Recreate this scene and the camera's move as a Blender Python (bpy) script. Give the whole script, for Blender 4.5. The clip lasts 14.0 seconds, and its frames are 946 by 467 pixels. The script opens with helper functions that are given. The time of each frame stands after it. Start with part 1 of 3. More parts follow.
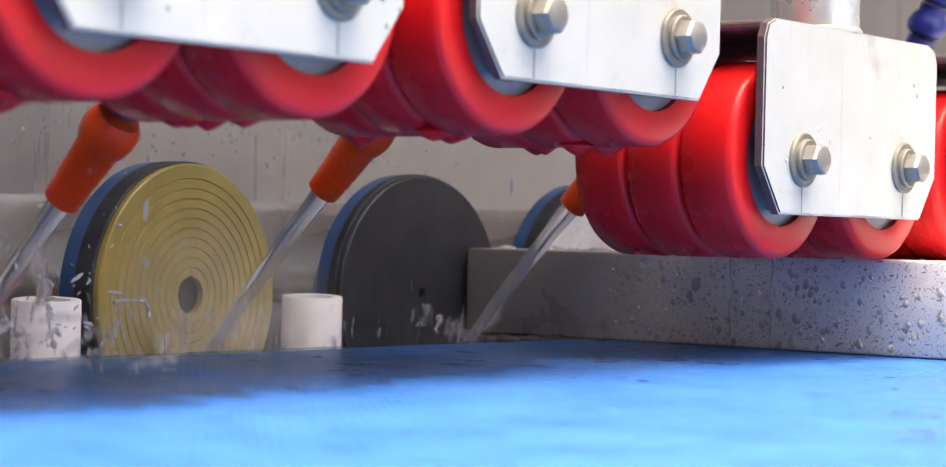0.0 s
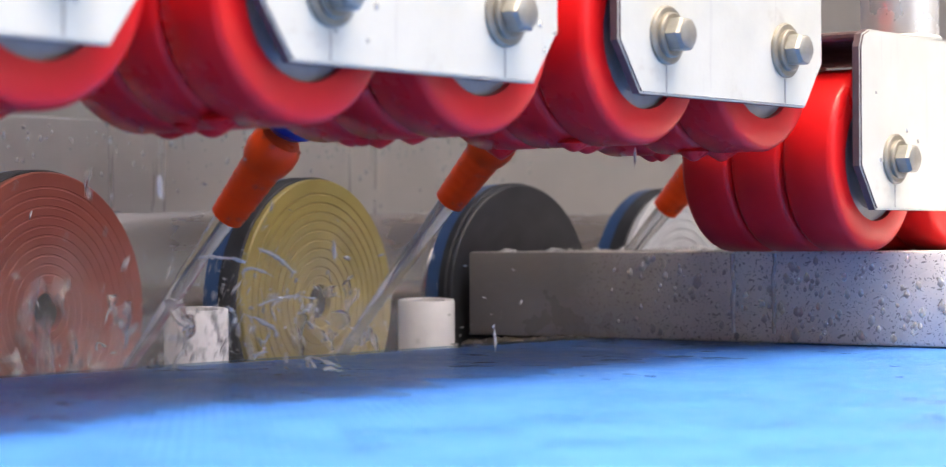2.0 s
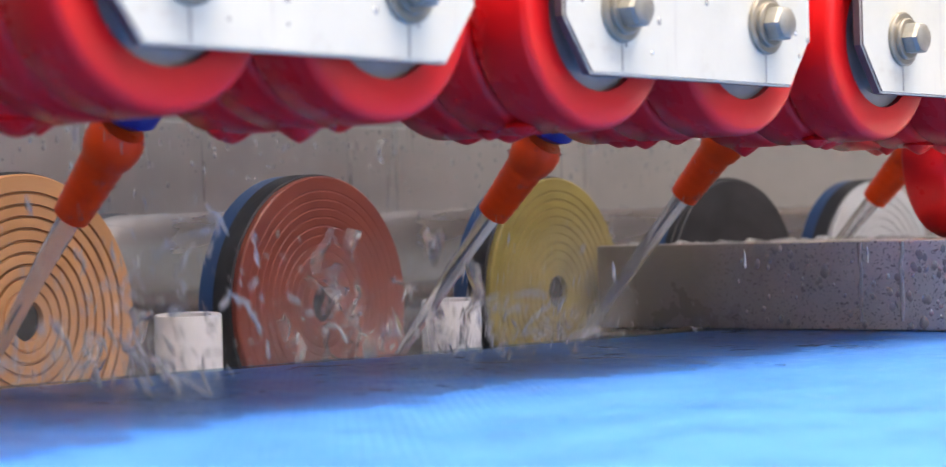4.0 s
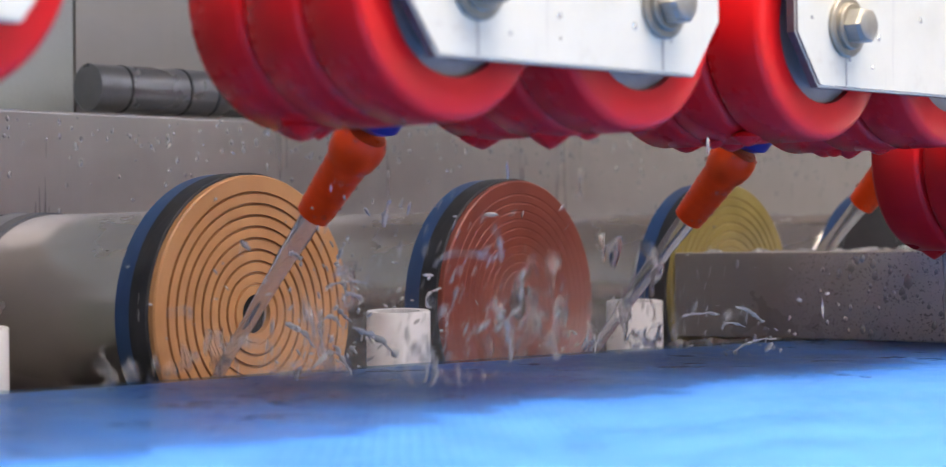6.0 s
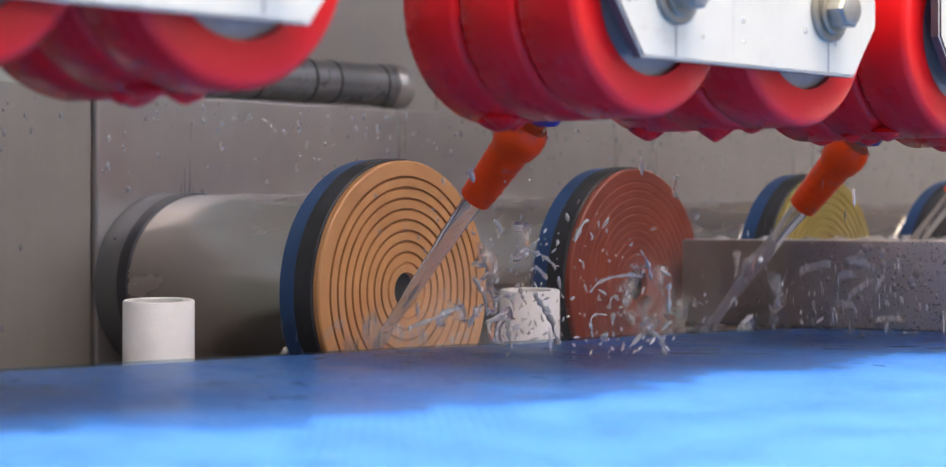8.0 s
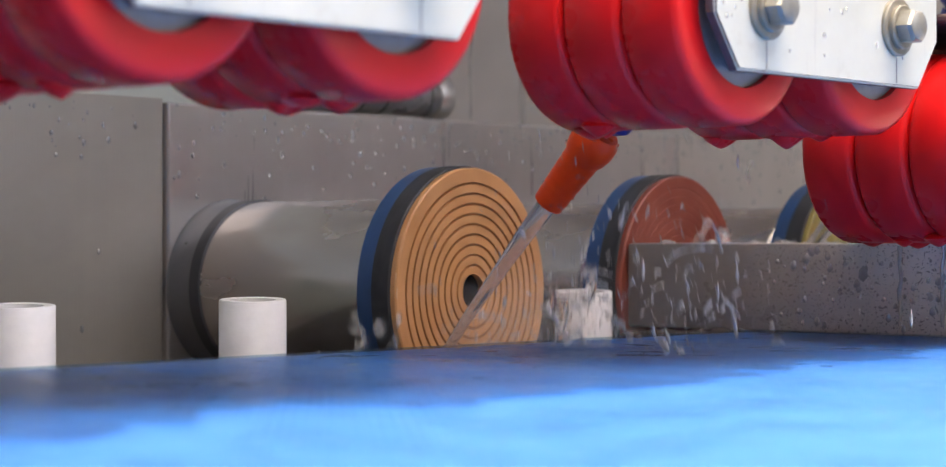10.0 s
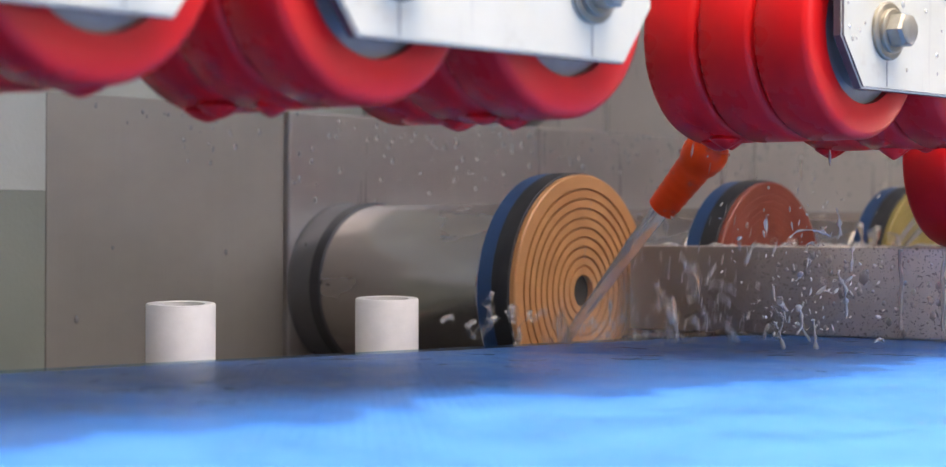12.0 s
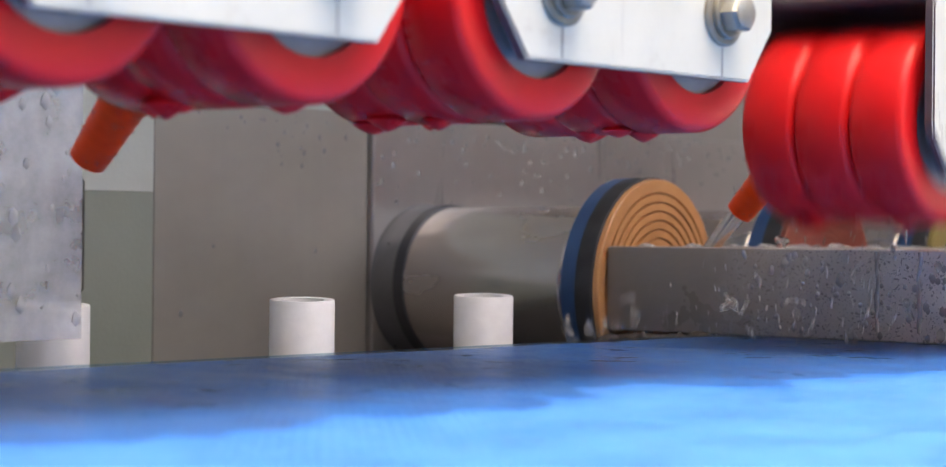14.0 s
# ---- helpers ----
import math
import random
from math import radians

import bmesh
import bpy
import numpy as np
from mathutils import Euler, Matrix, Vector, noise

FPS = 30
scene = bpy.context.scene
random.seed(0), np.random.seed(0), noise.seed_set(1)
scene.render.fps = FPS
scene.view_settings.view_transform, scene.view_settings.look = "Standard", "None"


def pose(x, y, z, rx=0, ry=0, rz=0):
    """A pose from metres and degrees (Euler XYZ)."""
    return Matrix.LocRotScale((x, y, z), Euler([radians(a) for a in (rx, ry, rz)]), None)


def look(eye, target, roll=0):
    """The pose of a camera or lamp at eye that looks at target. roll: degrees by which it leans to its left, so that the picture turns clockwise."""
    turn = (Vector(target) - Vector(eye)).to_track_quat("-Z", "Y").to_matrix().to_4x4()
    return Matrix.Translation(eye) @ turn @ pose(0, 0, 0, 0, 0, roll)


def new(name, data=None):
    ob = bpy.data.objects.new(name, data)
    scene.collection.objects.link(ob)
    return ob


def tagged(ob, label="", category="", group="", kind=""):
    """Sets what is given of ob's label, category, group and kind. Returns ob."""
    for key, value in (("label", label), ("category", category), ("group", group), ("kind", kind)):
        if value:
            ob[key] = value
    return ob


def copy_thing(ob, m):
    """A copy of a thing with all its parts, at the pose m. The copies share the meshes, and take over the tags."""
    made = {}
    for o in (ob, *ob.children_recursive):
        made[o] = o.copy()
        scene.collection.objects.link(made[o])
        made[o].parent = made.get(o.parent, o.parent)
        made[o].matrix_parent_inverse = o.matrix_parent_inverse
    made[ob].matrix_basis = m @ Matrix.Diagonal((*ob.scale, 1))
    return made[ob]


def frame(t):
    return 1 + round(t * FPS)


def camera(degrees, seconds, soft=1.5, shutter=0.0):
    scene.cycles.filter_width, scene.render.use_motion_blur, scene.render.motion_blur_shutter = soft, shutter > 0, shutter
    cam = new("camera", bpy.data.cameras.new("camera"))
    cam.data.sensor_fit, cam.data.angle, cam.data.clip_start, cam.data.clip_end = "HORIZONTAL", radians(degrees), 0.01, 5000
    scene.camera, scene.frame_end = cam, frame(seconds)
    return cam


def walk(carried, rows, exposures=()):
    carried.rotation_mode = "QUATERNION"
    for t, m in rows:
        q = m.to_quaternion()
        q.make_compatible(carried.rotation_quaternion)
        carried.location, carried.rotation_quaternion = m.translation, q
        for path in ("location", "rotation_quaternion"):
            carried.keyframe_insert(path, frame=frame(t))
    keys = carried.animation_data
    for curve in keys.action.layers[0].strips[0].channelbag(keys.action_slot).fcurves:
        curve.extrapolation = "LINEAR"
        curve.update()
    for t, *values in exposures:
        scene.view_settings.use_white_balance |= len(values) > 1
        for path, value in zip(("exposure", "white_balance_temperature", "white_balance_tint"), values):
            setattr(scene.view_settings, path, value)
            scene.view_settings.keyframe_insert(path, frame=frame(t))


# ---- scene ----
# Plan units: one unit is U metres. x runs along the machine, y into it, z up from the belt.
U, LIFT = 0.7, 0.030
cam = camera(24.55, 14.0, soft=1.0, shutter=0.5)
cam.data.dof.use_dof, cam.data.dof.focus_distance, cam.data.dof.aperture_fstop = True, 0.95, 14.0
# seconds, x, y, z, heading to the right of +y, pitch, lean to the right
ROWS = [
    (0.0, -0.5201, -1.0450, 0.0464, 51.77, -0.03, -1.37),
    (0.5, -0.5526, -1.0440, 0.0455, 52.11, 0.14, -0.96),
    (1.0, -0.5855, -1.0432, 0.0446, 52.32, 0.21, -0.57),
    (1.5, -0.6205, -1.0436, 0.0438, 52.34, 0.22, -0.17),
    (2.0, -0.6571, -1.0452, 0.0431, 52.02, 0.19, 0.34),
    (2.5, -0.6952, -1.0478, 0.0425, 51.54, 0.21, 0.82),
    (3.0, -0.7333, -1.0519, 0.0422, 50.60, 0.22, 1.21),
    (3.5, -0.7694, -1.0569, 0.0423, 49.62, 0.16, 1.39),
    (6.0, -0.9077, -1.0363, 0.0411, 46.92, 0.34, 0.63),
    (6.5, -0.9396, -1.0323, 0.0413, 46.93, 0.27, 0.25),
    (7.0, -0.9729, -1.0299, 0.0415, 46.92, 0.11, 0.00),
    (7.5, -1.0081, -1.0283, 0.0416, 47.09, -0.04, -0.11),
    (8.0, -1.0440, -1.0265, 0.0413, 47.23, -0.10, -0.16),
    (8.2, -1.0581, -1.0258, 0.0411, 47.40, -0.12, -0.18),
    (10.3, -1.1759, -1.0188, 0.0344, 48.69, 0.25, -0.06),
    (10.5, -1.1886, -1.0198, 0.0345, 48.68, 0.23, -0.08),
    (11.0, -1.2209, -1.0227, 0.0352, 48.65, 0.16, -0.16),
    (11.5, -1.2495, -1.0259, 0.0367, 48.36, 0.15, -0.23),
    (12.0, -1.2753, -1.0286, 0.0385, 48.19, 0.16, -0.24),
    (12.5, -1.3013, -1.0300, 0.0402, 48.09, 0.17, -0.20),
    (13.0, -1.3328, -1.0298, 0.0413, 48.29, 0.17, -0.24),
    (13.2, -1.3461, -1.0294, 0.0415, 48.34, 0.16, -0.28),
    (13.5, -1.3664, -1.0287, 0.0417, 48.55, 0.12, -0.36),
    (14.0, -1.4008, -1.0271, 0.0417, 48.86, 0.05, -0.56),
]


def spot(x, y, z, rx=0, ry=0, rz=0):
    """A pose in metres from a place in plan units."""
    return pose(x * U, y * U, (z + LIFT) * U, rx, ry, rz)


walk(cam, [(t, spot(x, y, z) @ pose(0, 0, 0, 0, 0, -h) @ pose(0, 0, 0, 90 + p, 0, 0) @ pose(0, 0, 0, 0, 0, -r)) for t, x, y, z, h, p, r in ROWS], exposures=[(0.0, 2.44, 7270, 9), (14.0, 2.38, 7420, 8)])

# ---- light ----
world = bpy.data.worlds.new("sky")
scene.world = world
world.use_nodes = True
wn = world.node_tree.nodes
sky = wn.new("ShaderNodeTexSky")
sky.sky_type, sky.sun_disc = "NISHITA", False
sky.sun_elevation, sky.sun_rotation = radians(84), radians(200)
sky.air_density, sky.dust_density, sky.ozone_density = 0.8, 8.0, 0.4
world.node_tree.links.new(sky.outputs[0], wn["Background"].inputs[0])
wn["Background"].inputs[1].default_value = 0.15
sun = new("sun", bpy.data.lights.new("sun", "SUN"))
sun.data.energy, sun.data.angle, sun.data.color = 0.44, radians(0.8), (1.0, 0.96, 0.9)
sun.matrix_world = look((-0.08, -0.16, 3.6), (0, 0, 0))


# ---- materials ----
def shader(name):
    m = bpy.data.materials.new(name)
    m.use_nodes = True
    return m, m.node_tree.nodes, m.node_tree.links, m.node_tree.nodes["Principled BSDF"]


def coords(n, l, scale=(1, 1, 1)):
    tc, mp = n.new("ShaderNodeTexCoord"), n.new("ShaderNodeMapping")
    mp.inputs["Scale"].default_value = scale
    l.new(tc.outputs["Object"], mp.inputs["Vector"])
    return mp.outputs[0]


def noise_tex(n, l, vec, scale, detail=4.0, rough=0.55):
    t = n.new("ShaderNodeTexNoise")
    t.inputs["Scale"].default_value, t.inputs["Detail"].default_value, t.inputs["Roughness"].default_value = scale, detail, rough
    l.new(vec, t.inputs["Vector"])
    return t.outputs[0]


def ramp(n, l, fac, stops):
    r = n.new("ShaderNodeValToRGB")
    e = r.color_ramp.elements
    while len(e) < len(stops):
        e.new(0.5)
    for k, (at, c) in zip(e, stops):
        k.position, k.color = at, (*c, 1) if len(c) == 3 else c
    l.new(fac, r.inputs[0])
    return r.outputs[0]


def grey(v):
    return (v, v, v)


def relief(n, l, b, height, strength, distance=0.001):
    k = n.new("ShaderNodeBump")
    k.inputs["Strength"].default_value, k.inputs["Distance"].default_value = strength, distance
    l.new(height, k.inputs["Height"])
    l.new(k.outputs[0], b.inputs["Normal"])


def surface(name, dark, light, rough=(0.4, 0.6), metal=0.0, scale=30, stretch=(1, 1, 1), bump=0.15, coat=0.0, fine=400):
    """A paint, plastic or metal with blotches at one scale and grain at another."""
    m, n, l, b = shader(name)
    v = coords(n, l, stretch)
    big, small = noise_tex(n, l, v, scale), noise_tex(n, l, v, fine, 2)
    l.new(ramp(n, l, big, [(0.3, dark), (0.7, light)]), b.inputs["Base Color"])
    l.new(ramp(n, l, big, [(0.3, grey(rough[1])), (0.7, grey(rough[0]))]), b.inputs["Roughness"])
    b.inputs["Metallic"].default_value, b.inputs["Coat Weight"].default_value = metal, coat
    b.inputs["Coat Roughness"].default_value = 0.12
    if bump:
        relief(n, l, b, small, bump)
    return m


def plate_material():
    """Zinc-plated sheet with faint clouds, smears and a few dark water runs."""
    m, n, l, b = shader("zinc_plated_sheet")
    cloud = noise_tex(n, l, coords(n, l), 22, 5, 0.6)
    runs = noise_tex(n, l, coords(n, l, (260, 260, 9)), 1.0, 3)
    spots = noise_tex(n, l, coords(n, l), 34, 4, 0.6)
    base = ramp(n, l, cloud, [(0.3, (0.57, 0.585, 0.535)), (0.7, (0.66, 0.675, 0.62))])
    for mask, stops, tint in ((runs, [(0.66, grey(0)), (0.78, grey(0.45))], (0.34, 0.34, 0.36)), (spots, [(0.60, grey(0)), (0.70, grey(0.55))], (0.44, 0.41, 0.36))):
        mx = n.new("ShaderNodeMix")
        mx.data_type = "RGBA"
        l.new(ramp(n, l, mask, stops), mx.inputs["Factor"])
        l.new(base, mx.inputs["A"])
        mx.inputs["B"].default_value = (*tint, 1)
        base = mx.outputs["Result"]
    l.new(base, b.inputs["Base Color"])
    l.new(ramp(n, l, cloud, [(0.3, grey(0.55)), (0.7, grey(0.36))]), b.inputs["Roughness"])
    b.inputs["Metallic"].default_value = 0.3
    relief(n, l, b, noise_tex(n, l, coords(n, l), 500, 2), 0.06)
    return m


STEEL = plate_material()
# Dark cut edges, and the shade inside the brackets put into the colour.
EDGE_SHADE = surface("steel_edge_shade", (0.07, 0.05, 0.055), (0.13, 0.095, 0.10), (0.65, 0.85), 0.0, 60, bump=0.2)
BOLT = surface("bolt_zinc", (0.21, 0.205, 0.185), (0.33, 0.32, 0.29), (0.3, 0.45), 0.5, 120, bump=0.05)
WASHER = surface("washer_zinc", (0.19, 0.175, 0.14), (0.31, 0.285, 0.235), (0.34, 0.5), 0.4, 90, bump=0.05)
CHROME = surface("rod_steel", (0.70, 0.70, 0.70), (0.82, 0.82, 0.81), (0.2, 0.34), 0.6, 40, bump=0.03)
HUB = surface("hub_alloy", (0.24, 0.235, 0.235), (0.33, 0.325, 0.325), (0.4, 0.55), 0.25, 60, bump=0.08)
RED = surface("red_polyurethane", (0.64, 0.010, 0.013), (0.76, 0.017, 0.020), (0.24, 0.38), 0, 25, bump=0.03, coat=0.04, fine=300)
def sheet_material(name, dark, light, metal, rough):
    """Brushed sheet with large clouds, dried streaks and water spots."""
    m, n, l, b = shader(name)
    cloud = noise_tex(n, l, coords(n, l, (1, 1, 1.6)), 7, 5, 0.6)
    streak = noise_tex(n, l, coords(n, l, (70, 70, 3)), 1.0, 4)
    base = ramp(n, l, cloud, [(0.3, dark), (0.7, light)])
    for mask, tint in ((ramp(n, l, streak, [(0.55, grey(0)), (0.85, grey(0.2))]), [c * 1.3 for c in light]),):
        mx = n.new("ShaderNodeMix")
        mx.data_type = "RGBA"
        l.new(mask, mx.inputs["Factor"])
        l.new(base, mx.inputs["A"])
        mx.inputs["B"].default_value = (*tint, 1)
        base = mx.outputs["Result"]
    l.new(base, b.inputs["Base Color"])
    l.new(ramp(n, l, streak, [(0.3, grey(rough[0])), (0.7, grey(rough[1]))]), b.inputs["Roughness"])
    b.inputs["Metallic"].default_value = metal
    relief(n, l, b, noise_tex(n, l, coords(n, l, (1, 1, 0.06)), 900, 2), 0.08)
    return m


STAINLESS = sheet_material("stainless_sheet", (0.415, 0.385, 0.365), (0.51, 0.475, 0.45), 0.6, (0.27, 0.31))
STAINLESS_DULL = sheet_material("dull_stainless_sheet", (0.31, 0.280, 0.245), (0.395, 0.360, 0.318), 0.3, (0.4, 0.55))
MOTOR = surface("motor_housing_steel", (0.55, 0.505, 0.485), (0.69, 0.645, 0.62), (0.16, 0.30), 0.95, 26, (1, 0.4, 1), 0.03, fine=300)
# Near-black for holes, gaps and the trough; their shade is put into the colour.
DARK = surface("dark_gap_shade", (0.012, 0.012, 0.013), (0.03, 0.03, 0.032), (0.6, 0.8), 0, 40)
SLEEVE = surface("dark_seal", (0.060, 0.062, 0.072), (0.105, 0.105, 0.118), (0.25, 0.45), 0.2, 14, (1, 1, 1), 0.1)
WALL_REFLECTION = surface("grey_blue_reflection", (0.17, 0.172, 0.186), (0.25, 0.25, 0.268), (0.25, 0.4), 0.45, 20, bump=0.08)
PIPE = surface("grey_conduit", (0.20, 0.195, 0.20), (0.30, 0.295, 0.30), (0.22, 0.4), 0.55, 30)
HANDLE = surface("handle_grey_metal", (0.085, 0.082, 0.075), (0.14, 0.135, 0.125), (0.3, 0.5), 0.4, 60)
PALE = surface("pale_painted_sheet", (0.50, 0.51, 0.46), (0.60, 0.61, 0.56), (0.5, 0.7), 0, 8)
GREEN = surface("grey_green_sheet", (0.27, 0.285, 0.235), (0.34, 0.355, 0.30), (0.5, 0.65), 0.1, 8)
WHITE = surface("white_plastic", (0.70, 0.69, 0.70), (0.82, 0.81, 0.82), (0.35, 0.5), 0, 50, bump=0.06)
ORANGE = surface("orange_plastic", (0.80, 0.050, 0.006), (0.92, 0.078, 0.010), (0.25, 0.4), 0, 60, bump=0.05, coat=0.1)
BLUE_HOSE = surface("blue_plastic", (0.012, 0.02, 0.22), (0.02, 0.035, 0.32), (0.25, 0.4), 0, 60, bump=0.05, coat=0.3)
BACKING_BLUE = surface("blue_backing_plastic", (0.016, 0.055, 0.165), (0.028, 0.090, 0.235), (0.35, 0.5), 0, 40)
BACKING_BLACK = surface("black_foam", (0.018, 0.019, 0.024), (0.04, 0.042, 0.05), (0.5, 0.75), 0, 60, bump=0.3)
FLOOR = surface("concrete", (0.17, 0.165, 0.155), (0.25, 0.245, 0.235), (0.7, 0.9), 0, 3, bump=0.3, fine=60)
# Kept dark so that the added walls send little light back.
SHOP = surface("grey_wall_paint", (0.12, 0.12, 0.12), (0.17, 0.17, 0.168), (0.6, 0.8), 0, 3)
BEAM = surface("beam_paint", (0.42, 0.43, 0.43), (0.52, 0.53, 0.53), (0.45, 0.6), 0, 8)


def pad(name, dark, light):
    return surface(name, dark, light, (0.34, 0.55), 0, 45, bump=0.25, coat=0.0 if "black" in name else 0.12, fine=500)


for glossy, level in ((RED, 0.24), (ORANGE, 0.18)):
    glossy.node_tree.nodes["Principled BSDF"].inputs["Specular IOR Level"].default_value = level

PADS = {
    "white": pad("white_resin", (0.50, 0.51, 0.53), (0.64, 0.65, 0.67)),
    "black": pad("black_resin", (0.022, 0.023, 0.028), (0.042, 0.044, 0.05)),
    "yellow": pad("yellow_resin", (0.285, 0.220, 0.058), (0.40, 0.31, 0.092)),
    "red": pad("brick_red_resin", (0.225, 0.050, 0.034), (0.31, 0.074, 0.048)),
    "orange": pad("orange_resin", (0.53, 0.25, 0.098), (0.66, 0.335, 0.14)),
}
# Darker resin for the groove floors: their recess shade is put into the colour.
GROOVE_SHADES = {
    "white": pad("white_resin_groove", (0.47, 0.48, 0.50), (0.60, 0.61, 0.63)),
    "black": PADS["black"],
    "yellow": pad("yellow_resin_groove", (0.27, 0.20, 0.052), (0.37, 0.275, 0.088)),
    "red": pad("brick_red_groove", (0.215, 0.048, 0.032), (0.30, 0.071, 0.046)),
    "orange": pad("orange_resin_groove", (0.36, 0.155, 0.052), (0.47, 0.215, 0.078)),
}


def belt_material():
    m, n, l, b = shader("blue_woven_belt")
    v = coords(n, l)
    big, mid = noise_tex(n, l, v, 26, 5), noise_tex(n, l, v, 90, 5, 0.65)
    mix = n.new("ShaderNodeMath")
    mix.operation = "MULTIPLY_ADD"
    mix.inputs[1].default_value = 0.5
    half = n.new("ShaderNodeMath")
    half.operation = "MULTIPLY"
    half.inputs[1].default_value = 0.5
    l.new(mid, half.inputs[0])
    l.new(big, mix.inputs[0])
    l.new(half.outputs[0], mix.inputs[2])
    weave = ramp(n, l, mix.outputs[0], [(0.36, (0.018, 0.104, 0.345)), (0.45, (0.026, 0.131, 0.43)), (0.60, (0.036, 0.156, 0.49))])
    # soaked flecks in the cloth
    fleck = n.new("ShaderNodeMix")
    fleck.data_type, fleck.blend_type = "RGBA", "MULTIPLY"
    fleck.inputs["Factor"].default_value = 1.0
    l.new(weave, fleck.inputs["A"])
    l.new(ramp(n, l, noise_tex(n, l, coords(n, l, (1, 0.6, 1)), 62, 5, 0.7), [(0.57, grey(1)), (0.68, (0.5, 0.62, 0.78))]), fleck.inputs["B"])
    l.new(fleck.outputs["Result"], b.inputs["Base Color"])
    # the strip beside the discs stays wet: glossier, with a ragged border
    sep, edge, rng = n.new("ShaderNodeSeparateXYZ"), n.new("ShaderNodeMath"), n.new("ShaderNodeMapRange")
    l.new(v, sep.inputs[0])
    edge.operation = "MULTIPLY_ADD"
    edge.inputs[1].default_value = 0.09
    l.new(mid, edge.inputs[0])
    l.new(sep.outputs["Y"], edge.inputs[2])
    rng.inputs["From Min"].default_value, rng.inputs["From Max"].default_value = -0.262, -0.240
    l.new(edge.outputs[0], rng.inputs["Value"])
    gloss = n.new("ShaderNodeMix")
    gloss.data_type = "FLOAT"
    l.new(rng.outputs[0], gloss.inputs["Factor"])
    l.new(ramp(n, l, mix.outputs[0], [(0.36, grey(0.25)), (0.50, grey(0.5)), (0.62, grey(0.62))]), gloss.inputs["A"])
    l.new(ramp(n, l, mix.outputs[0], [(0.36, grey(0.2)), (0.55, grey(0.45))]), gloss.inputs["B"])
    l.new(gloss.outputs["Result"], b.inputs["Roughness"])
    b.inputs["Coat Weight"].default_value, b.inputs["Coat Roughness"].default_value = 0.05, 0.2
    b.inputs["Specular IOR Level"].default_value = 0.18
    waves = []
    for axis, scale in (("X", 71), ("Y", 71)):
        w = n.new("ShaderNodeTexWave")
        w.bands_direction = axis
        w.inputs["Scale"].default_value, w.inputs["Distortion"].default_value = scale, 1.1
        l.new(v, w.inputs["Vector"])
        waves.append(w.outputs["Fac"])
    mul = n.new("ShaderNodeMath")
    mul.operation = "MULTIPLY"
    l.new(waves[0], mul.inputs[0])
    l.new(waves[1], mul.inputs[1])
    add = n.new("ShaderNodeMath")
    add.operation = "ADD"
    l.new(mul.outputs[0], add.inputs[0])
    l.new(mid, add.inputs[1])
    relief(n, l, b, add.outputs[0], 0.42, 0.0018)
    return m


BELT = belt_material()


def stone_material():
    """Grey stone with dark and pale elongated chips, wet."""
    m, n, l, b = shader("speckled_grey_stone")
    v = coords(n, l)
    base = ramp(n, l, noise_tex(n, l, v, 18, 6, 0.7), [(0.3, (0.66, 0.635, 0.62)), (0.7, (0.77, 0.745, 0.73))])
    warp = n.new("ShaderNodeTexNoise")
    warp.inputs["Scale"].default_value = 90
    l.new(v, warp.inputs["Vector"])
    mixv = n.new("ShaderNodeMix")
    mixv.data_type = "VECTOR"
    mixv.inputs["Factor"].default_value = 0.012
    l.new(v, mixv.inputs["A"])
    l.new(warp.outputs["Color"], mixv.inputs["B"])
    col = base
    for scale, low, high, tint in (((1, 190, 430), 0.16, 0.24, (0.24, 0.235, 0.23)), ((1, 390, 200), 0.13, 0.2, (0.21, 0.207, 0.205)), ((1, 270, 270), 0.15, 0.23, (0.68, 0.67, 0.67)), ((1, 600, 740), 0.16, 0.3, (0.29, 0.29, 0.295))):
        mp = n.new("ShaderNodeMapping")
        mp.inputs["Scale"].default_value = (scale[1], scale[1], scale[2])
        mp.inputs["Rotation"].default_value = (radians(17 + scale[1]), 0, 0)
        l.new(mixv.outputs["Result"], mp.inputs["Vector"])
        vo = n.new("ShaderNodeTexVoronoi")
        vo.inputs["Scale"].default_value = 1.0
        l.new(mp.outputs[0], vo.inputs["Vector"])
        chip = ramp(n, l, vo.outputs["Distance"], [(low, grey(1)), (high, grey(0))])
        mx = n.new("ShaderNodeMix")
        mx.data_type = "RGBA"
        l.new(chip, mx.inputs["Factor"])
        l.new(col, mx.inputs["A"])
        mx.inputs["B"].default_value = (*tint, 1)
        col = mx.outputs["Result"]
    # soaked disc edge: grey-brown grinding slurry, with the rollers' shade put into its colour
    sep, wet_shade_add = n.new("ShaderNodeSeparateXYZ"), n.new("ShaderNodeMath")
    l.new(v, sep.inputs[0])
    wet_shade_add.operation = "MULTIPLY_ADD"
    wet_shade_add.inputs[1].default_value = 0.05
    l.new(noise_tex(n, l, v, 30, 4), wet_shade_add.inputs[0])
    l.new(sep.outputs["Y"], wet_shade_add.inputs[2])
    rng = n.new("ShaderNodeMapRange")
    rng.inputs["From Min"].default_value, rng.inputs["From Max"].default_value = -0.165, -0.045
    l.new(wet_shade_add.outputs[0], rng.inputs["Value"])
    mx = n.new("ShaderNodeMix")
    mx.data_type = "RGBA"
    l.new(rng.outputs[0], mx.inputs["Factor"])
    l.new(col, mx.inputs["A"])
    mx.inputs["B"].default_value = (0.235, 0.212, 0.198, 1)
    l.new(mx.outputs["Result"], b.inputs["Base Color"])
    l.new(ramp(n, l, noise_tex(n, l, v, 22, 4), [(0.35, grey(0.22)), (0.7, grey(0.5))]), b.inputs["Roughness"])
